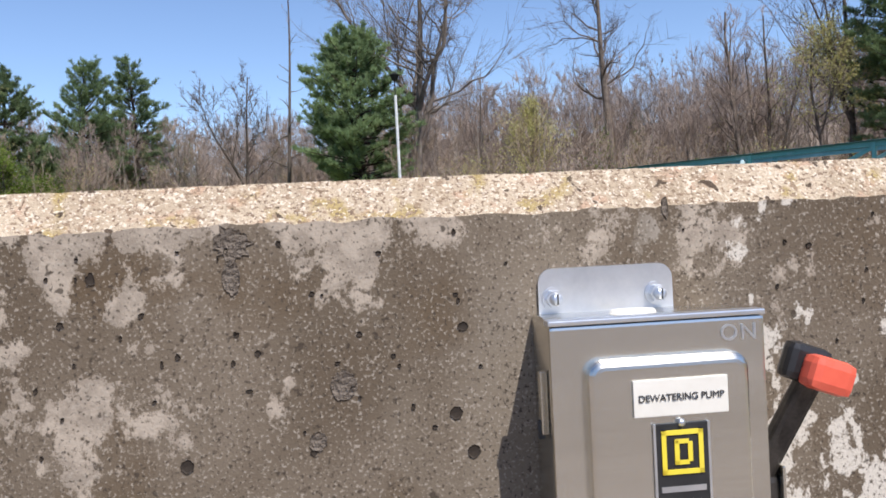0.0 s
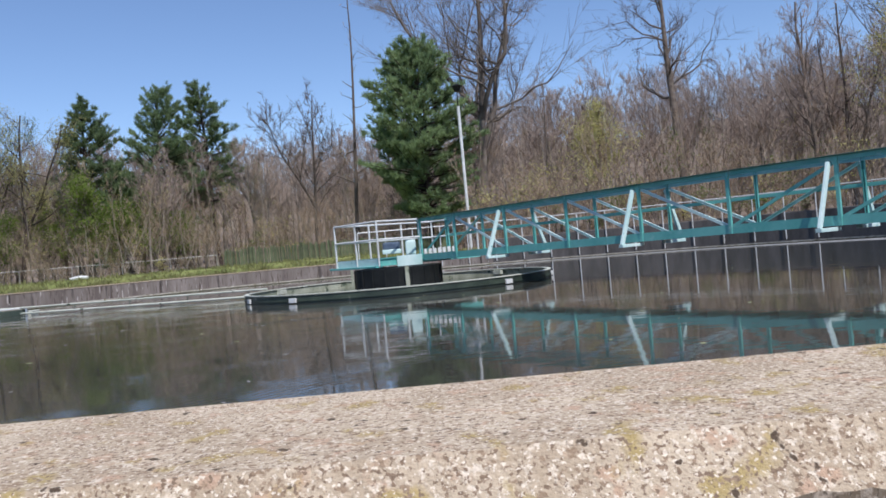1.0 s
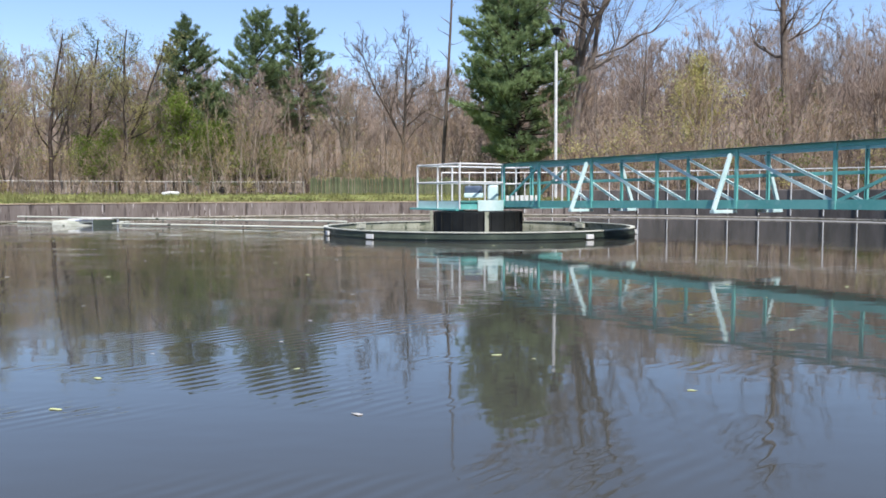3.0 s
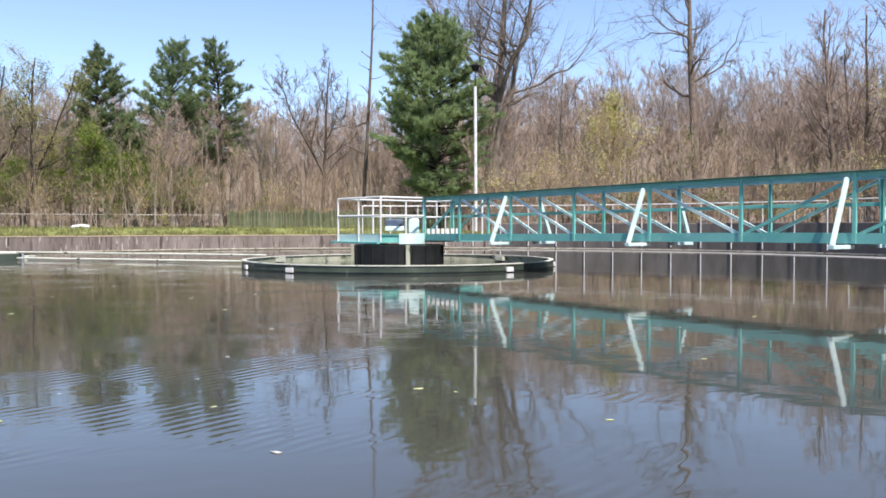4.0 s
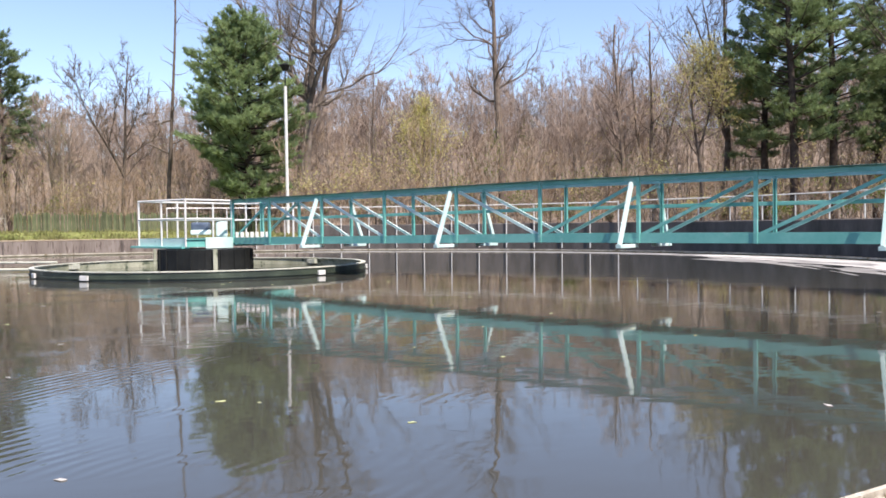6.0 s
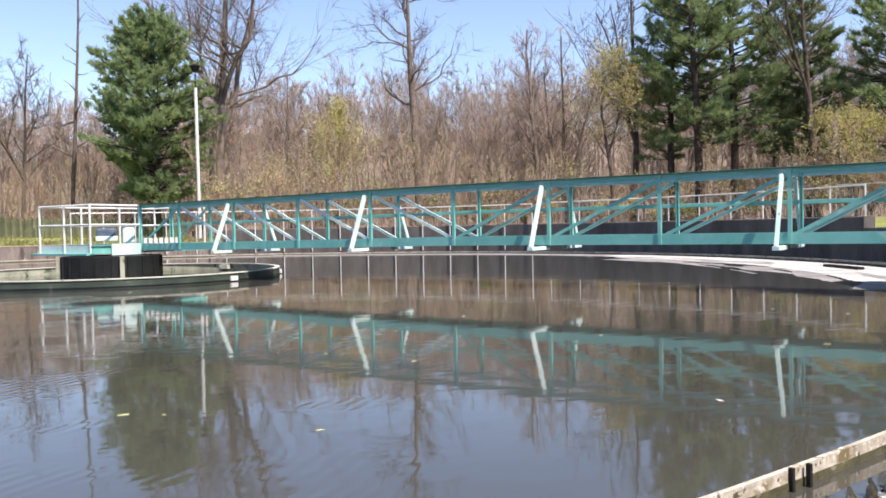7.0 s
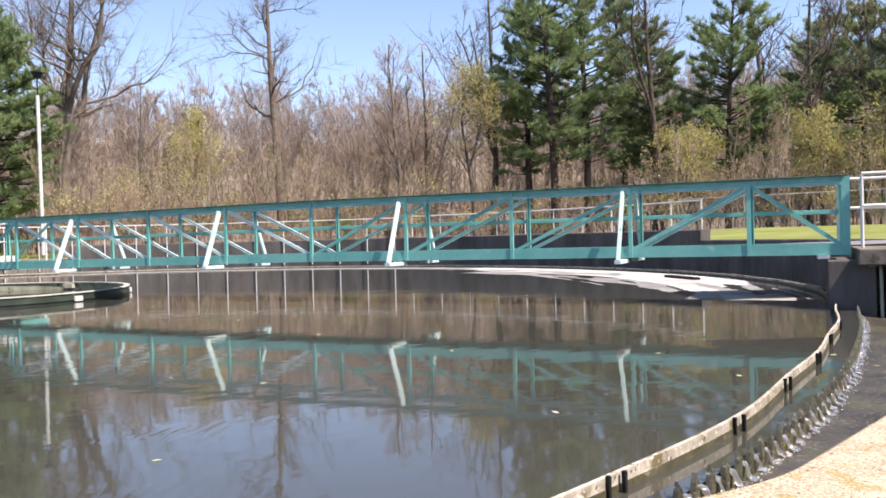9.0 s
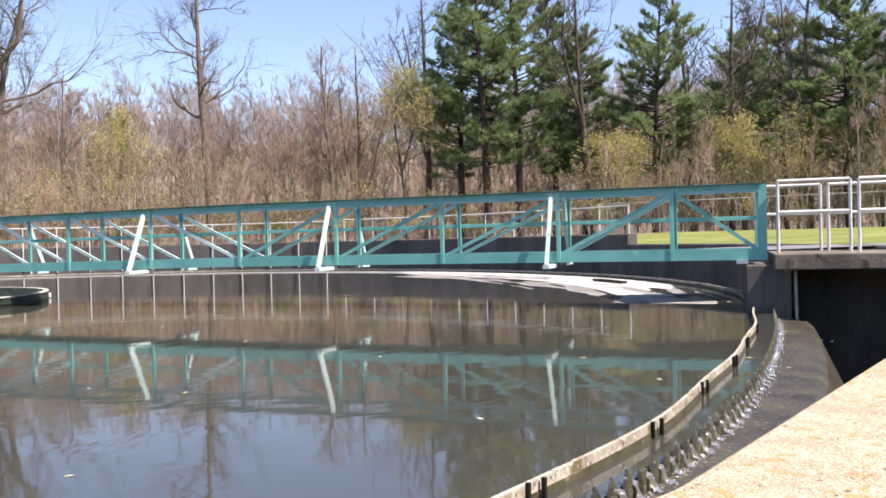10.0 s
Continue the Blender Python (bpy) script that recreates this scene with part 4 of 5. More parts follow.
def build_woods():
    # pines
    plant_pine(2.8, 60, 11, 15.2, 9.8, label="broad dark green white pine beside the pole", base=0.15, whorls=28, per=10, blades=112000, blade=0.37, shape=0.52, gaps=0.10, belly=0.45)
    plant_pine(-19.8, 84, 12, 17.2, 9.6, base=0.24, whorls=23, per=8, blades=50000, blade=0.44, shape=0.75, gaps=0.16)
    plant_pine(-15.6, 86, 13, 18.2, 9.8, base=0.20, whorls=24, per=8, blades=52000, blade=0.44, shape=0.50, gaps=0.16, belly=0.35)
    plant_pine(-11.8, 88, 14, 19.4, 9.4, base=0.36, whorls=18, per=8, blades=38000, blade=0.44, shape=0.60, gaps=0.18)
    plant_pine(-13.4, 92, 15, 12.5, 6.5, base=0.40, whorls=10, per=6, blades=14000, blade=0.44, gaps=0.2)
    plant_pine(-18.0, 82, 16, 11.0, 7.4, base=0.12, whorls=14, per=7, blades=22000, blade=0.40, gaps=0.15)
    for az, d, h, wide, seed, turn in ((37.6, 60, 18.5, 6.4, 25, 0), (39.3, 57, 21.0, 8.8, 22, 40), (41.6, 60, 22.0, 8.6, 23, 80), (44.0, 70, 20.5, 6.6, 25, 150), (46.0, 64, 16.0, 6.8, 25, 200),
                                       (50.7, 60, 16.6, 8.8, 24, 10), (56.4, 70, 15.5, 9.0, 23, 300), (58.9, 66, 16.0, 8.4, 24, 120), (62.6, 58, 17.0, 8.4, 22, 250), (68.5, 58, 16.5, 7.6, 21, 60)):
        plant_pine(az, d, seed, h, wide, turn, base=0.25, whorls=20, per=7, blades=40000, blade=0.38, shape=0.55, gaps=0.22, belly=0.30)
    # leafless trees that stand out
    plant_bare(6.7, 66, 31, "tall spreading leafless oak with heavy forked limbs", height=25, trunk=0.46, clear=0.36, limbs=10, subs=9, twigs=10, spread=0.34, bend=0.21, wander=0.03, fork=4, upright=0.50, fine=0.012, bark="oak_bark", crown="oak_bark", crook=0.30, joints=7)
    plant_bare(20.3, 66, 32, "tall leafless tree with one straight dark trunk", height=22, trunk=0.40, clear=0.50, limbs=16, subs=8, twigs=8, spread=0.42, upright=0.38, fine=0.012, wander=0.02, crown="bark", crook=0.30, joints=6)
    plant_bare(-2.4, 64, 33, "thin dead snag with short broken twigs", height=22.0, trunk=0.19, clear=0.2, limbs=14, subs=1, twigs=1, spread=0.10, upright=0.1, fine=0.018, wander=0.02)
    plant_bare(-5.3, 72, 34, "slender leafless tree with upswept twigs", height=15.8, trunk=0.19, clear=0.3, limbs=16, subs=7, twigs=6, spread=0.30, fork=1, upright=0.9, wander=0.03, fine=0.017, crown="bark")
    plant_bare(28.4, 70, 35, "leafless tree with dense upswept twigs", height=18.5, trunk=0.24, clear=0.3, limbs=12, subs=7, twigs=6, spread=0.30, fork=2, upright=0.9)
    plant_bare(30.6, 72, 36, "leafless tree with dense upswept twigs", height=17.8, trunk=0.22, clear=0.3, limbs=12, subs=7, twigs=6, spread=0.28, fork=2, upright=0.9)
    plant_bare(35.0, 62, 37, "dark leafless tree leaning among the pines", height=20.0, trunk=0.27, clear=0.4, limbs=10, subs=6, twigs=5, spread=0.34, fork=2, upright=0.5, turn=60, crown="bark")
    for n, (az, d, h) in enumerate(((46.6, 58, 19), (53.2, 60, 20), (55.6, 62, 19), (60.3, 58, 20), (64.5, 60, 19), (69, 60, 19))):
        plant_bare(az, d, 40 + n, "dark leafless tree behind the pines", height=h, trunk=0.26, clear=0.4, limbs=10, subs=6, twigs=5, spread=0.30, fork=1, upright=0.6, fine=0.018, crown="bark")
    for n, (az, d, h) in enumerate(((-33.5, 80, 13.5), (-30.5, 78, 14.5), (-27.8, 76, 15), (-26.0, 80, 15.5), (-23.8, 74, 15.2), (-36, 76, 14), (-39, 80, 14))):
        plant_bare(az, d, 50 + n, "leafless tree hazed with pale green buds", height=h, trunk=0.2, clear=0.3, limbs=12, subs=6, twigs=5, spread=0.30, fork=1, upright=0.6,
                   buds="budding" if n % 3 else "young", bud_size=0.065, bud_per=8, bark="pine_bark", crown="bark")
    plant_bare(14.6, 62, 61, "small tree in yellow-green bud", height=10.5, trunk=0.14, clear=0.3, limbs=14, subs=6, twigs=5, spread=0.30, fork=1, upright=0.9, buds="budding", bud_size=0.09, bud_per=9)
    plant_bare(33.7, 57, 62, "small tree in yellow-green bud", height=12.5, trunk=0.16, clear=0.4, limbs=14, subs=6, twigs=5, spread=0.32, fork=1, upright=0.6, buds="budding", bud_size=0.075, bud_per=7)
    plant_bare(48.8, 54, 63, "rounded shrub in yellow bud", "shrub", height=6.6, trunk=0.09, clear=0.15, limbs=16, subs=6, twigs=4, spread=0.36, fork=2, upright=0.8, buds="budding", bud_size=0.085, bud_per=5)
    plant_bare(56.4, 56, 64, "rounded shrub in yellow bud", "shrub", height=7.6, trunk=0.09, clear=0.2, limbs=14, subs=6, twigs=4, spread=0.32, fork=2, upright=0.8, buds="budding", bud_size=0.085, bud_per=5)
    plant_bare(59.6, 56, 65, "rounded shrub in yellow bud", "shrub", height=7.8, trunk=0.09, clear=0.2, limbs=14, subs=6, twigs=4, spread=0.32, fork=2, upright=0.8, buds="budding", bud_size=0.085, bud_per=4)
    plant_bare(-19.6, 74, 66, "young tree in fresh green leaf", height=9.0, trunk=0.12, clear=0.2, limbs=16, subs=6, twigs=4, spread=0.34, fork=1, upright=0.6, buds="young", bud_size=0.11, bud_per=6)
    plant_bare(-16.8, 76, 67, "young tree in fresh green leaf", height=7.2, trunk=0.10, clear=0.2, limbs=14, subs=5, twigs=4, spread=0.34, fork=1, upright=0.6, buds="young", bud_size=0.11, bud_per=5)
    for n, (az, d, h) in enumerate(((-22.0, 76, 7.5), (-14.6, 78, 6.0), (-18.2, 72, 6.5), (-25.0, 72, 6.0))):
        plant_bare(az, d, 160 + n, "young tree in fresh green leaf", height=h, trunk=0.10, clear=0.15, limbs=14, subs=6, twigs=4, spread=0.36, fork=1, upright=0.6, buds="young", bud_size=0.09, bud_per=6)
    # the woods behind, the saplings at their edge and the brush under them
    rng = np.random.default_rng(5)

    def stand(lots, kinds, az, d, tall):
        """Sets one of the kinds of tree down, turned and sized, and adds its bars to the lots."""
        wood, thin, tips = kinds[rng.integers(len(kinds))]
        a = rng.uniform(0, math.tau)
        x, y, z = spot(az, d)
        for lot, bars in zip(lots, (wood, thin)):
            b = np.array(bars)
            for c in (0, 3):
                px, py = b[:, c] * math.cos(a) - b[:, c + 1] * math.sin(a), b[:, c] * math.sin(a) + b[:, c + 1] * math.cos(a)
                b[:, c], b[:, c + 1] = px * tall + x, py * tall + y
                b[:, c + 2] = b[:, c + 2] * tall + z - 0.2
            lot.append(b)
        t = np.array(tips)[::3]
        return np.stack([(t[:, 0] * math.cos(a) - t[:, 1] * math.sin(a)) * tall + x, (t[:, 0] * math.sin(a) + t[:, 1] * math.cos(a)) * tall + y, t[:, 2] * tall + z], 1)

    kinds = [bare_tree(70 + k, 17.5, trunk=0.13, clear=0.24, limbs=10, subs=6, twigs=11, spread=0.25, fork=1 + k % 3, upright=1.2, fine=0.014, sub_steps=2, wander=0.045, joints=3, reach=(0.25, 0.60), stray=0.30) for k in range(10)]
    far, trunks = [], []
    total = 390
    for n in range(total):
        az = -50 + 132 * (n + rng.uniform(0, 1)) / total
        d = rng.uniform(76, 126)
        tall = rng.uniform(0.80, 1.10) * (1.0 if az > 3 else 0.84) * (d / 96) ** 0.6
        stand((trunks, far), kinds, az, d, tall)
    v, q = ribbons(np.concatenate(far), rng)
    tagged(new("woods", fast_mesh("woods", v, [], ["twig"], tris=q)), "dense grey-brown leafless twigs of the woods behind the tank", "woods", kind="stuff")
    v, q = prisms(np.concatenate(trunks), 3)
    tagged(new("far_trunks", fast_mesh("far_trunks", v, q, ["trunk_grey"])), "grey trunks and limbs of the leafless woods", "woods", kind="stuff")
    # slender saplings at the edge, some tinged with buds
    kinds = [bare_tree(120 + k, 8.0, trunk=0.055, clear=0.22, limbs=10, subs=4, twigs=4, spread=0.20, fork=1 + k % 2, upright=1.6, fine=0.010, sub_steps=2, wander=0.07, joints=2, reach=(0.3, 0.7), stray=0.25) for k in range(8)]
    stems, spray, leaves = [], [], []
    for n in range(420):
        az = -50 + 132 * (n + rng.uniform(0, 1)) / 420
        d = rng.uniform(66, 92) if az < 6 else (rng.uniform(52, 90) if az < 48 else rng.uniform(50, 80))
        tips = stand((stems, spray), kinds, az, d, rng.uniform(0.55, 1.35))
        if n % 5 == 0 or az < -14:
            leaves.append(tips)
    v, q = ribbons(np.concatenate(spray), rng)
    tagged(new("saplings", fast_mesh("saplings", v, [], ["brush_red"], tris=q)), "fine tan and rusty twigs of saplings at the wood's edge", "saplings", kind="stuff")
    v, q = prisms(np.concatenate(stems), 3)
    tagged(new("sapling_stems", fast_mesh("sapling_stems", v, q, ["stem_pale"])), "pale upright stems of saplings at the wood's edge", "saplings", kind="stuff")
    shrubs = [bare_tree(90 + k, 3.4, trunk=0.035, clear=0.08, limbs=6, subs=4, twigs=4, spread=0.36, fork=4, upright=1.5, fine=0.009, wander=0.12, sub_steps=1, joints=2, reach=(0.3, 0.6), stray=0.3) for k in range(7)]
    lots = {"brush": [], "brush_red": []}
    for n in range(430):
        az = -50 + 132 * (n + rng.uniform(0, 1)) / 430
        d = rng.uniform(62, 98) if az < 6 else (rng.uniform(46 - 0.1 * az, 92) if az < 48 else rng.uniform(49, 84))
        lot = lots["brush" if rng.uniform() < 0.7 else "brush_red"]
        tips = stand((lot, lot), shrubs, az, d, 0.35 + 1.15 * rng.uniform() ** 1.5)
        if n % 3 == 0 or (6 < az < 48 and d < 60):
            leaves.append(tips)
    for name, label in (("brush", "tan tangled brushwood under the trees"), ("brush_red", "rusty tangled brushwood under the trees")):
        v, q = ribbons(np.concatenate(lots[name]), rng)
        tagged(new("brush", fast_mesh("brush", v, [], [name], tris=q)), label, "brush", kind="stuff")
    for name, some, label in (("budding", leaves[::2], "yellow-green buds scattered over the brushwood"), ("young", leaves[1::2], "fresh green leaves scattered over the brushwood")):
        v, q = leaf_cards(rng, np.concatenate(some), 0.07, 1, 0.14)
        tagged(new("bud_haze", fast_mesh("bud_haze", v, q, [name])), label, "buds", kind="stuff")


build_woods()


# ---- weir, brackets, outfall ----
def build_weir():
    weir = thing("weir", "dark notched weir plate spilling water into the launder", "weir")
    pitch = 0.165
    # the notched plate beside the parapet, panel by panel
    for a0 in range(-106, -40, 6):
        verts, faces = [], []
        arc_len = radians(6) * weir_radius(a0 + 3)
        teeth = round(arc_len / pitch)
        n = teeth * 6
        for k in range(n + 1):
            deg = a0 + 6 * (k // 6 + (0.0, 0.30, 0.38, 0.5, 0.62, 0.70)[k % 6]) / teeth
            z = (-0.016, -0.014, 0.030, 0.072, 0.030, -0.014)[k % 6]
            thick = (0.008, 0.010, 0.028, 0.014, 0.028, 0.010)[k % 6]
            for out in (0.0, thick):
                r = weir_radius(deg) + out
                x, y = r * math.cos(radians(deg)), r * math.sin(radians(deg))
                verts += [(x, y, -0.16), (x, y, z)]
        for k in range(n):
            i, j = k * 4, k * 4 + 4
            faces += [(i, j, j + 1, i + 1), (i + 2, i + 3, j + 3, j + 2), (i + 1, j + 1, j + 3, i + 3)]
        mesh_part("notched_plate", verts, faces, "weir", weir)
    for a0, a1 in ((-40, 254),):
        lathe_arc("plain_plate", [(0, -0.26), (0.008, -0.26), (0.008, 0.05), (0, 0.05)], weir_radius, a0, a1, 150, "weir", weir)
    # water tongues through the notches, in three ragged shapes
    rng = random.Random(3)
    shapes = []
    path = [(-0.02, -0.006, 0.026), (0.010, -0.010, 0.024), (0.022, -0.028, 0.017), (0.030, -0.052, 0.014), (0.040, -0.072, 0.020), (0.060, -0.078, 0.026), (0.08, -0.082, 0.018)]
    for kind in range(3):
        verts, faces = [], []
        for n, (out, z, wid) in enumerate(path):
            for u in (-1, -0.6, -0.2, 0.2, 0.6, 1):
                lump = rng.uniform(-0.006, 0.009) if 1 < n < 6 else 0.0
                verts.append((out + lump + 0.008 * rng.random(), wid * u * rng.uniform(0.8, 1.15), z + lump + (0.006 if abs(u) < 0.9 else 0.0)))
        for n in range(len(path) - 1):
            for c in range(5):
                i = n * 6 + c
                faces.append((i, i + 1, i + 7, i + 6))
        shapes.append((verts, faces))
    meshes = []
    panel_teeth = {a0: round(radians(6) * weir_radius(a0 + 3) / pitch) for a0 in range(-106, -40, 6)}
    for a0, teeth in panel_teeth.items():
        for k in range(teeth):
            deg = a0 + 6 * k / teeth
            pick = rng.randrange(3)
            if len(meshes) < 3:
                ob = mesh_part("water_tongue", *shapes[len(meshes)], "spill", weir, "falling water tongue", smooth=True)
                meshes.append(ob.data)
            else:
                ob = new("water_tongue", meshes[pick])
                ob.parent = weir
                tagged(ob, "falling water tongue")
            ob.matrix_basis = Matrix.Rotation(radians(deg), 4, "Z") @ Matrix.Translation((weir_radius(deg), 0, 0)) @ Matrix.Diagonal((rng.uniform(0.8, 1.2), rng.choice((-1, 1)) * rng.uniform(0.8, 1.2), 1, 1))
    # spray and foam in the launder
    fv, ff = [], []
    rng = np.random.default_rng(9)
    for k in range(900):
        d = rng.uniform(-98, -46)
        r = weir_radius(d) + abs(rng.normal(0.0, 0.035)) + 0.05
        c = np.array([r * math.cos(radians(d)), r * math.sin(radians(d)), -0.079 + rng.uniform(0, 0.010)])
        s = rng.uniform(0.003, 0.008)
        i = len(fv)
        fv += [tuple(c + s * np.array(o)) for o in ((1, 0, 0), (0, 1, 0), (-1, 0, 0), (0, -1, 0), (0, 0, 0.8))]
        ff += [(i, i + 1, i + 4), (i + 1, i + 2, i + 4), (i + 2, i + 3, i + 4), (i + 3, i, i + 4)]
    ob = mesh_part("launder_spray", fv, ff, "foam")
    tagged(ob, "white spray and bubbles along the launder", "spray", kind="stuff")
    # brackets on the baffle
    rack = thing("baffle_brackets", "dark paired brackets bolted to the baffle board", "brackets")
    for k in range(26):
        d = -90.3 + 4.3 * k
        for e in (-0.17, 0.17):
            a = radians(d + e)
            r = baffle_radius(d) + 0.03
            part("bracket", box(bmesh.new(), (r * math.cos(a), r * math.sin(a), 0.02), (0.022, 0.017, 0.15), 0.003, Matrix.Rotation(a, 4, "Z")), "black", rack)


def water_spill():
    m = bpy.data.materials.new("spilling_water")
    m.use_nodes = True
    b = m.node_tree.nodes["Principled BSDF"]
    b.inputs["Base Color"].default_value = (0.22, 0.22, 0.20, 1)
    b.inputs["Roughness"].default_value = 0.22
    b.inputs["Transmission Weight"].default_value = 0.55
    b.inputs["IOR"].default_value = 1.33
    return m


M["spill"] = water_spill()
build_weir()


def ragged_sheet(name, label, mat, r0, r1, a0, a1, z, limit, scale, seed, category, step=(0.09, 0.35)):
    """Flat floating scum: the cells of a polar net where a noise is high."""
    nr, na = int((r1 - r0) / step[0]), int(radians(a1 - a0) * r1 / step[1])
    verts, faces = [], []
    for i in range(nr + 1):
        for k in range(na + 1):
            r = r0 + (r1 - r0) * i / nr
            a = radians(a0 + (a1 - a0) * k / na)
            w = noise.noise((k * 0.7, i * 0.7, seed)) * 0.05
            verts.append(((r + w) * math.cos(a), (r + w) * math.sin(a), z))
    for i in range(nr):
        for k in range(na):
            u, v = i / nr, k / na
            edge = min(u, 1 - u) * 2.2 * 0.5 + min(v, 1 - v) * 1.2
            f = noise.noise((k * step[1] * scale[1], i * step[0] * scale[0], seed + 20)) + 0.5 * noise.noise((k * step[1] * scale[1] * 3, i * step[0] * scale[0] * 3, seed + 40))
            if f + min(edge, 0.4) > limit:
                j = i * (na + 1) + k
                faces.append((j, j + na + 1, j + na + 2, j + 1))
    ob = mesh_part(name, verts, faces, mat)
    return tagged(ob, label, category, kind="stuff")


ragged_sheet("scum_foam", "grey white scum foam drifted along the tank wall", "foam", 15.5, 17.5, -47, 14, 0.004, 0.17, (0.9, 0.17), 1, "foam", (0.05, 0.11))
ragged_sheet("scum_foam", "thin grey scum trails on the water", "foam_thin", 14.2, 17.2, -46, 6, 0.003, 0.24, (0.9, 0.16), 6, "foam", (0.05, 0.12))
ragged_sheet("scum_foam", "thin grey scum film along the far baffle", "foam_thin", 16.0, 17.5, -4, 76, 0.003, 0.10, (1.2, 0.1), 3, "foam", (0.06, 0.2))
ragged_sheet("channel_foam", "white foam in the outfall channel", "foam", 18.50, 18.95, -62, -38, -1.294, 0.05, (2.0, 0.8), 8, "foam", (0.03, 0.06))
ragged_sheet("channel_algae", "bright green algae at the channel's edge", "young", 18.6, 19.3, -58, -44, -1.29, 0.28, (2.0, 1.0), 11, "algae", (0.03, 0.06))


def build_flakes():
    rng = random.Random(4)
    for k in range(64):
        x, y = rng.uniform(-8, 9), rng.uniform(-17.2, -3.5)
        if k < 8:
            x, y = rng.uniform(-2.2, 2.0), rng.uniform(-17.0, -14.5)
        bm = bmesh.new()
        n = 9
        ring = [bm.verts.new((0.09 * rng.uniform(0.4, 1.0) * math.cos(math.tau * i / n), 0.045 * rng.uniform(0.4, 1.0) * math.sin(math.tau * i / n), 0.0)) for i in range(n)]
        bm.faces.new(ring)
        made = bmesh.ops.extrude_face_region(bm, geom=bm.faces[:])
        bmesh.ops.translate(bm, verts=[v for v in made["geom"] if isinstance(v, bmesh.types.BMVert)], vec=(0, 0, 0.004))
        ob = part("scum_flake", bm, "lily" if k % 3 else "foam")
        ob.matrix_world = pose(x, y, 0.002, 0, 0, rng.uniform(0, 180)) @ Matrix.Scale(rng.uniform(0.2, 0.55), 4)
        tagged(ob, "small pale flake of scum floating on the water", "scum flake", "scum flakes on the water")


build_flakes()


# ---- pole, fences, small things on the bank ----
def build_pole():
    pole = thing("light_pole", "white light pole with a small dark lamp head", "light pole")
    x, y, z = spot(5.45, 46)
    part("shaft", tube(bmesh.new(), [(x, y, z - 0.1), (x - 0.05, y, 8.85)], 0.085, 10), "white_rail", pole)
    part("mast", tube(bmesh.new(), [(x - 0.05, y, 8.85), (x - 0.05, y, 9.75)], 0.03), "black", pole)
    bm = bmesh.new()
    bmesh.ops.create_cone(bm, cap_ends=True, segments=14, radius1=0.15, radius2=0.27, depth=0.30, matrix=Matrix.Translation((x - 0.05, y, 9.85)))
    head = part("lamp_head", bm, "black", pole, "dark lamp head")
    bm = bmesh.new()
    bmesh.ops.create_cone(bm, cap_ends=True, segments=14, radius1=0.33, radius2=0.08, depth=0.14, matrix=Matrix.Translation((x - 0.05, y, 10.06)))
    part("lamp_hood", bm, "black", head)
    part("base_plate", box(bmesh.new(), (x, y, z + 0.02), (0.4, 0.4, 0.06), 0.01), "white_rail", pole)


def chain_fence(name, points, height, label, spacing=2.6, group="", wire=True, metal="mesh_wire"):
    """Posts, rails and a woven wire net along the points on the ground."""
    fence = thing(name, label, "fence", group)
    for a, b in zip(points, points[1:]):
        a, b = Vector(a), Vector(b)
        n = max(1, round((b - a).length / spacing))
        for k in range(n + 1 if b == Vector(points[-1]) else n):
            p = a + (b - a) * k / n
            part("post", tube(bmesh.new(), [p - Vector((0, 0, 0.2)), p + Vector((0, 0, height))], 0.024, 6), metal, fence)
        part("top_rail", tube(bmesh.new(), [a + Vector((0, 0, height - 0.03)), b + Vector((0, 0, height - 0.03))], 0.026, 6), metal, fence)
        if wire:
            way = (b - a).normalized()
            long = (b - a).length
            segs = []
            m = int(long / 0.22)
            for k in range(m):
                for s in (1, -1):
                    f = a + way * (0.22 * k)
                    g = f + way * (0.5 * s * height) + Vector((0, 0, height - 0.05))
                    if 0 < (g - a).dot(way) < long:
                        segs.append((*f, *g, 0.004, 0.004))
            v, q = prisms(segs, 3)
            ob = new("wire_net", fast_mesh("wire_net", v, q, ["mesh_wire"]))
            ob.parent = fence
            tagged(ob, kind="stuff")
    return fence


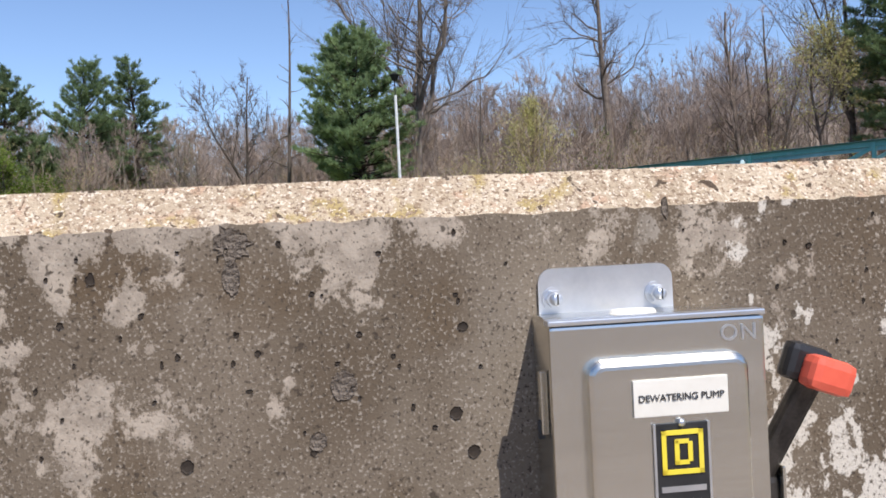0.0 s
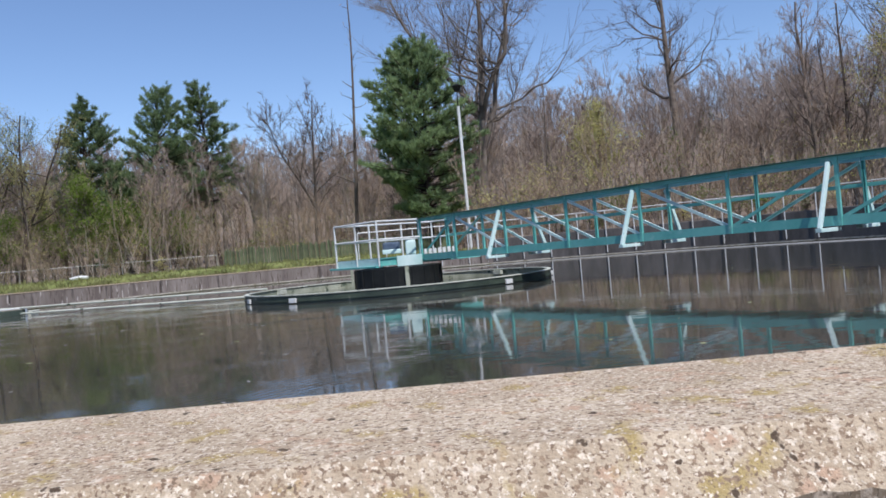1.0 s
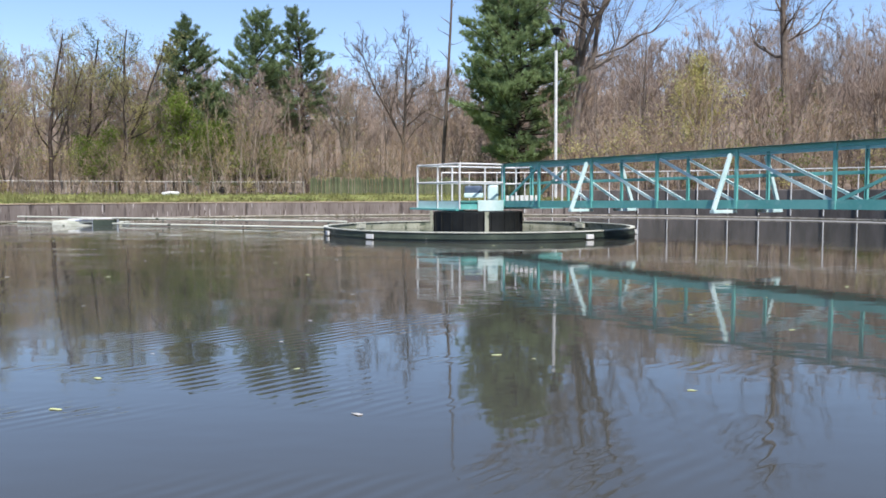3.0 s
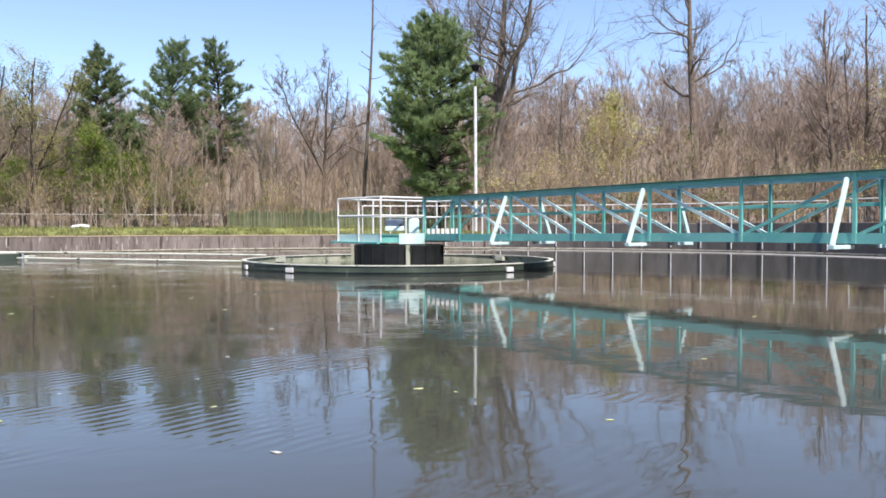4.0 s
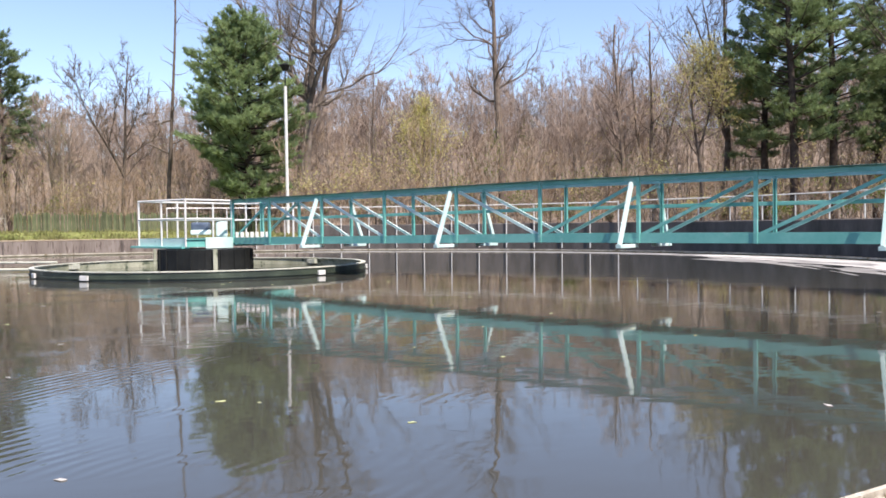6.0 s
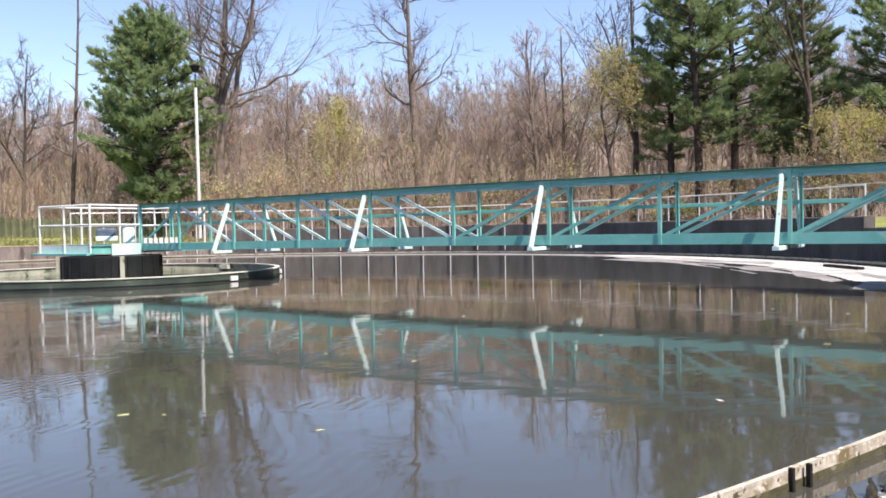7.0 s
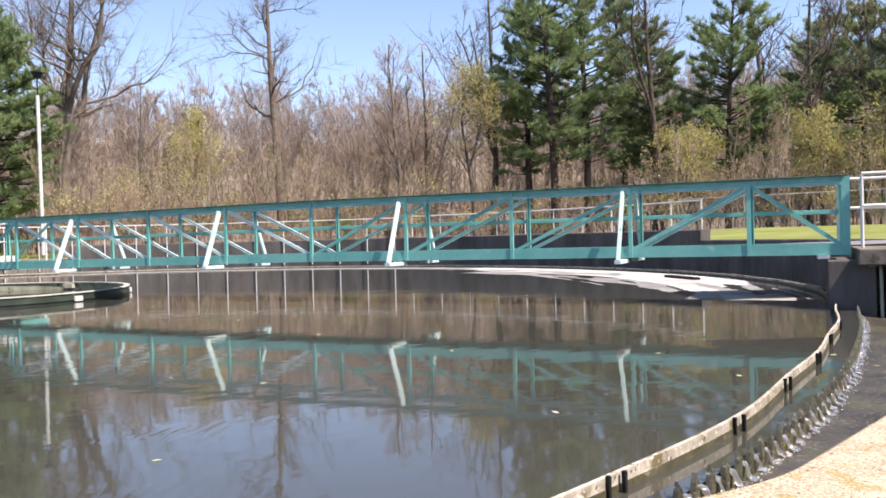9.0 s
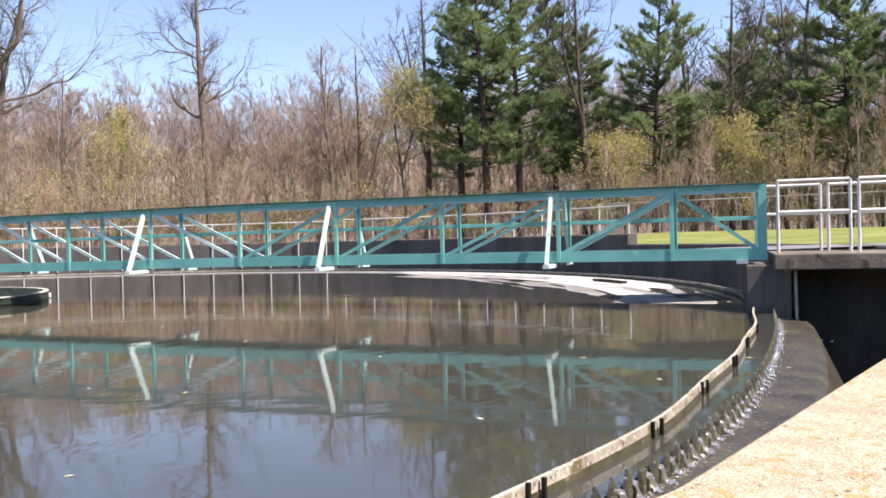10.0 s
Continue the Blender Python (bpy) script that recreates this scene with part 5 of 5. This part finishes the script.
def build_bank():
    build_pole()
    pts = [spot(az, 70) for az in (-42, -36, -30, -24, -18, -12)]
    chain_fence("chain_link_fence", pts, 1.45, "galvanised chain link fence along the wood's edge", 3.0)
    # green slatted fence beyond the platform
    hedge = thing("slat_fence", "dark green slatted privacy fence along the grass", "fence")
    a, b = Vector(spot(-11.5, 60)), Vector(spot(4.5, 60))
    n = 120
    bm = bmesh.new()
    base = part("slat", box(bm, (0, 0, 0.75), (0.125, 0.03, 1.5), 0.004), "hedge", hedge)
    turn = math.degrees(math.atan2((b - a).y, (b - a).x))
    rng = random.Random(8)
    for k in range(n):
        p = a + (b - a) * k / (n - 1)
        ob = base if k == 0 else new("slat", base.data)
        ob.parent = hedge
        ob.matrix_basis = pose(p.x, p.y, rise(p.x, p.y) - 0.12 + rng.uniform(-0.16, 0.1), 0, rng.uniform(-2.5, 2.5), turn + rng.uniform(-25, 25))
    # fence behind the tall wall, and on towards the landing
    pts = [(19.53 * math.cos(radians(a)), 19.53 * math.sin(radians(a)), 0.30) for a in np.linspace(95, 32.3, 17)]
    chain_fence("chain_link_fence", pts, 1.76, "galvanised pipe fence bolted to the tank wall's inner face", 1.34, wire=False, metal="white_rail")
    pts = [(20.3 * math.cos(radians(a)), 20.3 * math.sin(radians(a)), 0.85) for a in np.linspace(31, -8.7, 11)]
    chain_fence("chain_link_fence", pts, 1.27, "galvanised chain link fence behind the tall tank wall", 1.38, metal="white_rail")
    pts = [spot(az, d) for az, d in ((47.6, 48), (56, 47), (64, 46), (74, 45))]
    chain_fence("chain_link_fence", pts, 1.8, "galvanised chain link fence beyond the lawn", 3.0)
    x, y, z = spot(-20.6, 43.5)
    culvert = thing("culvert_pipe", "white plastic pipe lying on the grass by the tank wall", "pipe")
    part("pipe", tube(bmesh.new(), [(x - 0.5, y, z + 0.09), (x, y, z + 0.16), (x + 0.35, y, z + 0.12)], 0.085, 12), "white_rail", culvert)
    plank = part("plank", box(bmesh.new(), (0, 0, 0), (1.5, 0.16, 0.07), 0.012), "black")
    plank.matrix_world = pose(15.3, -6.6, 0.03, 0, 0, 70)
    tagged(plank, "dark wet timber plank lying in the scum foam", "plank")
    # path on the bank beyond the landing
    verts, faces = [], []
    right, ahead = Vector((0.85, -0.53, 0)), Vector((0.53, 0.85, 0))
    for k in range(15):
        for s in (1.1, 3.1):
            p = LAND + right * (-1.2 + k) + ahead * s
            verts.append((p.x, p.y, max(0.852, rise(p.x, p.y) + 0.03)))
    for k in range(14):
        faces.append((2 * k, 2 * k + 1, 2 * k + 3, 2 * k + 2))
    tagged(mesh_part("path", verts, faces, "path"), "grey asphalt path leading away from the landing", "path", kind="structure")


def build_tufts():
    """Ragged grass along the verge behind the low wall, and below the woods."""
    rng = np.random.default_rng(77)
    n = 26000
    a = np.radians(rng.uniform(68, 150, n))
    r = 20.15 + 9.0 * rng.uniform(0, 1, n) ** 2
    clump = np.array([noise.noise((x * 0.9, y * 0.9, 3.0)) for x, y in zip(r * np.cos(a), r * np.sin(a))])
    keep = clump + rng.uniform(-0.5, 0.5, n) > 0.0
    a, r, clump = a[keep], r[keep], clump[keep]
    n = len(a)
    x, y = r * np.cos(a), r * np.sin(a)
    c = np.stack([x, y, np.array([rise(p, q) for p, q in zip(x, y)]) - 0.02], 1)
    e = np.stack([rng.normal(0, 0.06, n), rng.normal(0, 0.06, n), rng.uniform(0.06, 0.16, n) * (1 + np.maximum(0, clump) * 2.2)], 1)
    w = rng.normal(0, 1, (n, 3)) * np.array([0.025, 0.025, 0.0])
    v = np.stack([c - w, c + w, c + e], 1).reshape(-1, 3)
    tagged(new("grass_tufts", fast_mesh("grass_tufts", v, [], ["grass_blades"], tris=np.arange(len(v)).reshape(-1, 3))), "ragged spring grass along the tank's verge", "grass", kind="stuff")


M["grass_blades"] = material("spring_grass_blades", ((0.13, 0.14, 0.05), (0.31, 0.30, 0.13)), 0.9, scale=0.6, spec=0.1)
let_light_through("grass_blades", 0.3)
build_tufts()
build_bank()


# ---- switch box on the near wall ----
def wall_pose(s, off, z):
    """A frame on the wall's outer face: x along it, y into the wall, z up."""
    p = on_wall(s, off, z)
    return Matrix.Translation(p) @ Matrix.Rotation(-0.0368, 4, "Z")


def words(body, size, mat, parent, at, name="lettering", spread=1.0):
    cu = bpy.data.curves.new(name, "FONT")
    cu.body, cu.size, cu.align_x, cu.align_y, cu.extrude, cu.space_character = body, size, "CENTER", "CENTER", 0.0003, spread
    tmp = bpy.data.objects.new(name, cu)
    scene.collection.objects.link(tmp)
    dg = bpy.context.evaluated_depsgraph_get()
    me = bpy.data.meshes.new_from_object(tmp.evaluated_get(dg))
    bpy.data.objects.remove(tmp)
    me.materials.clear()
    me.materials.append(M[mat])
    ob = new(name, me)
    ob.parent = parent
    ob.matrix_basis = Matrix.Translation(at) @ Matrix.Rotation(radians(90), 4, "X")
    return ob


def build_switch():
    sw = thing("safety_switch", "stainless steel safety switch box bolted to the concrete wall", "switch box", at=wall_pose(0.095, 0, 0.40))
    W, D, H = 0.184, 0.072, 0.262
    part("enclosure", box(bmesh.new(), (W / 2, -D / 2, H / 2), (W, D, H), 0.003), "steel", sw)
    part("cover", box(bmesh.new(), (W / 2, -D - 0.004, H / 2 - 0.002), (W + 0.006, 0.010, H - 0.004), 0.003), "steel", sw, "brushed stainless cover")
    part("cover_lip", box(bmesh.new(), (W / 2, -D - 0.002, H - 0.001), (W + 0.008, 0.016, 0.005), 0.0015), "zinc", sw)
    bm = box(bmesh.new(), (W / 2 + 0.004, -D - 0.012, 0.114), (0.142, 0.022, 0.232))
    edges = [e for e in bm.edges if abs(e.verts[0].co.y - e.verts[1].co.y) > 0.01]
    bmesh.ops.bevel(bm, geom=edges, offset=0.015, segments=7, affect="EDGES", profile=0.5)
    front = min(v.co.y for v in bm.verts)
    edges = [e for e in bm.edges if all(v.co.y < front + 0.001 for v in e.verts)]
    bmesh.ops.bevel(bm, geom=edges, offset=0.009, segments=5, affect="EDGES", profile=0.5)
    part("raised_panel", bm, "steel", sw, "raised stainless cover panel")
    bm = bmesh.new()
    box(bm, (0.072, -0.002, H + 0.006), (0.130, 0.003, 0.072), 0.0)
    edges = [e for e in bm.edges if abs(e.verts[0].co.y - e.verts[1].co.y) > 0.001 and e.verts[0].co.z > H]
    bmesh.ops.bevel(bm, geom=edges, offset=0.014, segments=5, affect="EDGES", profile=0.5)
    part("mounting_tab", bm, "zinc", sw, "zinc plated mounting tab")
    bm = bmesh.new()
    bmesh.ops.create_cone(bm, cap_ends=True, segments=24, radius1=0.022, radius2=0.020, depth=0.003, matrix=Matrix.Translation((0.086, -0.035, H + 0.0015)) @ Matrix.Diagonal((1.0, 0.5, 1, 1)))
    part("hub_cap", bm, "label_white", sw)
    for x in (0.021, 0.120):
        bolt = part("bolt", tube(bmesh.new(), [(x, -0.002, H + 0.014), (x, -0.014, H + 0.014)], 0.0085, 6), "zinc", sw)
        bm = bmesh.new()
        bmesh.ops.create_uvsphere(bm, u_segments=12, v_segments=8, radius=0.0062, matrix=Matrix.Translation((x, -0.0155, H + 0.014)))
        part("bolt_head", bm, "zinc", bolt)
        part("slot", box(bmesh.new(), (x, -0.0215, H + 0.014), (0.0015, 0.0012, 0.010)), "ink", bolt)
        bm = bmesh.new()
        bmesh.ops.create_cone(bm, cap_ends=True, segments=16, radius1=0.011, radius2=0.011, depth=0.002, matrix=Matrix.Translation((x, -0.0045, H + 0.014)) @ Matrix.Rotation(radians(90), 4, "X"))
        part("washer", bm, "zinc", bolt)
    f = -D - 0.0235
    plate = part("name_plate", box(bmesh.new(), (0.103, f - 0.001, 0.196), (0.082, 0.002, 0.031), 0.0006), "label_white", sw, "white engraved name plate")
    words("DEWATERING PUMP", 0.0082, "ink", plate, (0.103, f - 0.0026, 0.196), spread=0.98)
    badge = part("badge", box(bmesh.new(), (0.102, f - 0.001, 0.115), (0.046, 0.002, 0.118), 0.0006), "label_black", sw, "black maker's badge")
    for x in (-0.0235, 0.0235):
        part("badge_edge", box(bmesh.new(), (0.102 + x, f - 0.0012, 0.115), (0.002, 0.002, 0.118)), "zinc", badge)
    c = (0.102, f - 0.0024, 0.150)
    for dx, dz, w, h in ((0, 0.0165, 0.036, 0.004), (0, -0.0165, 0.036, 0.004), (-0.016, 0, 0.004, 0.037), (0.016, 0, 0.004, 0.037), (-0.005, 0, 0.004, 0.021), (-0.0008, 0.0088, 0.0125, 0.0035), (-0.0008, -0.0088, 0.0125, 0.0035), (0.0065, 0, 0.004, 0.0165)):
        part("badge_mark", box(bmesh.new(), (c[0] + dx, c[1], c[2] + dz), (w, 0.0012, h)), "yellow", badge)
    for k, (z, w) in enumerate(((0.119, 0.042), (0.108, 0.030), (0.101, 0.036), (0.093, 0.028))):
        part("print_bar", box(bmesh.new(), (0.102, f - 0.0022, z), (w * 0.92, 0.0008, 0.0048 if k == 0 else 0.0026)), "zinc", badge)
    bm = bmesh.new()
    bmesh.ops.create_uvsphere(bm, u_segments=12, v_segments=8, radius=0.0034, matrix=Matrix.Translation((0.102, f - 0.002, 0.1745)))
    part("rivet", bm, "zinc", sw)
    words("ON", 0.020, "zinc", sw, (0.163, -D - 0.0096, H - 0.018), spread=1.15)
    # latch on the left side, hinge line, handle on the right side
    part("side_latch", box(bmesh.new(), (-0.004, -D * 0.72, 0.19), (0.006, 0.010, 0.055), 0.001), "steel", sw)
    part("side_hook", box(bmesh.new(), (-0.006, -D * 0.66, 0.165), (0.006, 0.006, 0.016), 0.001), "ink", sw)
    handle = part("handle_arm", beam(bmesh.new(), (W + 0.004, -0.046, 0.100), (W + 0.046, -0.072, 0.197), 0.021, 0.016, (0, 1, 0), 0.005), "handle_grey", sw, "dark worn operating handle")
    part("handle_base", box(bmesh.new(), (W + 0.012, -0.034, 0.055), (0.022, 0.05, 0.11), 0.006), "handle_grey", sw)
    part("handle_guard", box(bmesh.new(), (W + 0.024, -0.045, 0.045), (0.003, 0.04, 0.15), 0.001), "steel", sw)
    turn = Matrix.Rotation(radians(20), 4, "Y")
    part("grip", box(bmesh.new(), (W + 0.054, -0.088, 0.203), (0.040, 0.026, 0.030), 0.008, turn), "red", handle, "red plastic grip")
    part("grip_socket", box(bmesh.new(), (W + 0.045, -0.068, 0.211), (0.040, 0.020, 0.034), 0.007, turn), "label_black", handle, "black grip socket")


build_switch()


def build_pits():
    """Voids and chipped hollows in the near wall's face, as raw sockets with a raised lip; small ones are coloured dark
    for the shade inside.
    """
    wall = bpy.data.objects["wall_near"]
    rng = random.Random(12)
    places = [(-0.082, 0.607, 0.012, 0.014), (-0.108, 0.558, 0.008, 0.009), (0.02, 0.575, 0.006, 0.006), (-0.176, 0.742, 0.017, 0.017), (-0.178, 0.712, 0.008, 0.016), (0.229, 0.757, 0.004, 0.012), (-0.225, 0.544, 0.006, 0.006), (0.035, 0.538, 0.006, 0.006), (0.03, 0.655, 0.005, 0.004), (-0.30, 0.716, 0.004, 0.006)]
    places += [(rng.uniform(-0.36, 0.45), 0.46 + 0.29 * rng.random() ** 0.6, rng.uniform(0.0012, 0.0032), rng.uniform(0.0012, 0.0032)) for _ in range(70)]
    for s, z, w, h in places:
        if 0.07 < s < 0.32 and z < 0.71:
            continue
        bm = bmesh.new()
        n = 11 if w < 0.005 else 30
        rim = []
        for k in range(n):
            a, q = math.tau * k / n, rng.uniform(0.65, 1.2) if w < 0.005 or w > 0.015 else rng.uniform(0.88, 1.08)
            rim.append((w * q * math.cos(a), h * q * math.sin(a)))
        outer = [bm.verts.new((x, -0.0012, y)) for x, y in rim]
        inner = [bm.verts.new((x * 0.8, -0.0004, y * 0.8)) for x, y in rim]
        mid = bm.verts.new((0, -0.0002, 0))
        back = [bm.verts.new((x, 0.004, y)) for x, y in rim]
        for k in range(n):
            m = (k + 1) % n
            bm.faces.new((outer[k], outer[m], inner[m], inner[k]))
            bm.faces.new((inner[k], inner[m], mid))
            bm.faces.new((back[k], back[m], outer[m], outer[k]))
        ob = part("void", bm, "socket" if max(w, h) < 0.0075 else "chip", wall)
        ob.matrix_basis = wall_pose(s, 0, z)


M["chip"] = material("chipped_grey_concrete", ((0.09, 0.073, 0.058), (0.21, 0.175, 0.14)), 0.95, scale=60.0, bump=0.6, bump_scale=200, spec=0.1)
# near-black colour paints the shade inside the small holes
M["socket"] = material("shade_dark_void", ((0.02, 0.016, 0.013), (0.06, 0.048, 0.038)), 0.95, scale=60.0, spec=0.1)
build_pits()


def motions():
    walk(cam, [(t, heading(*row)) for t, *row in PATH], EXPOSURES)


motions()
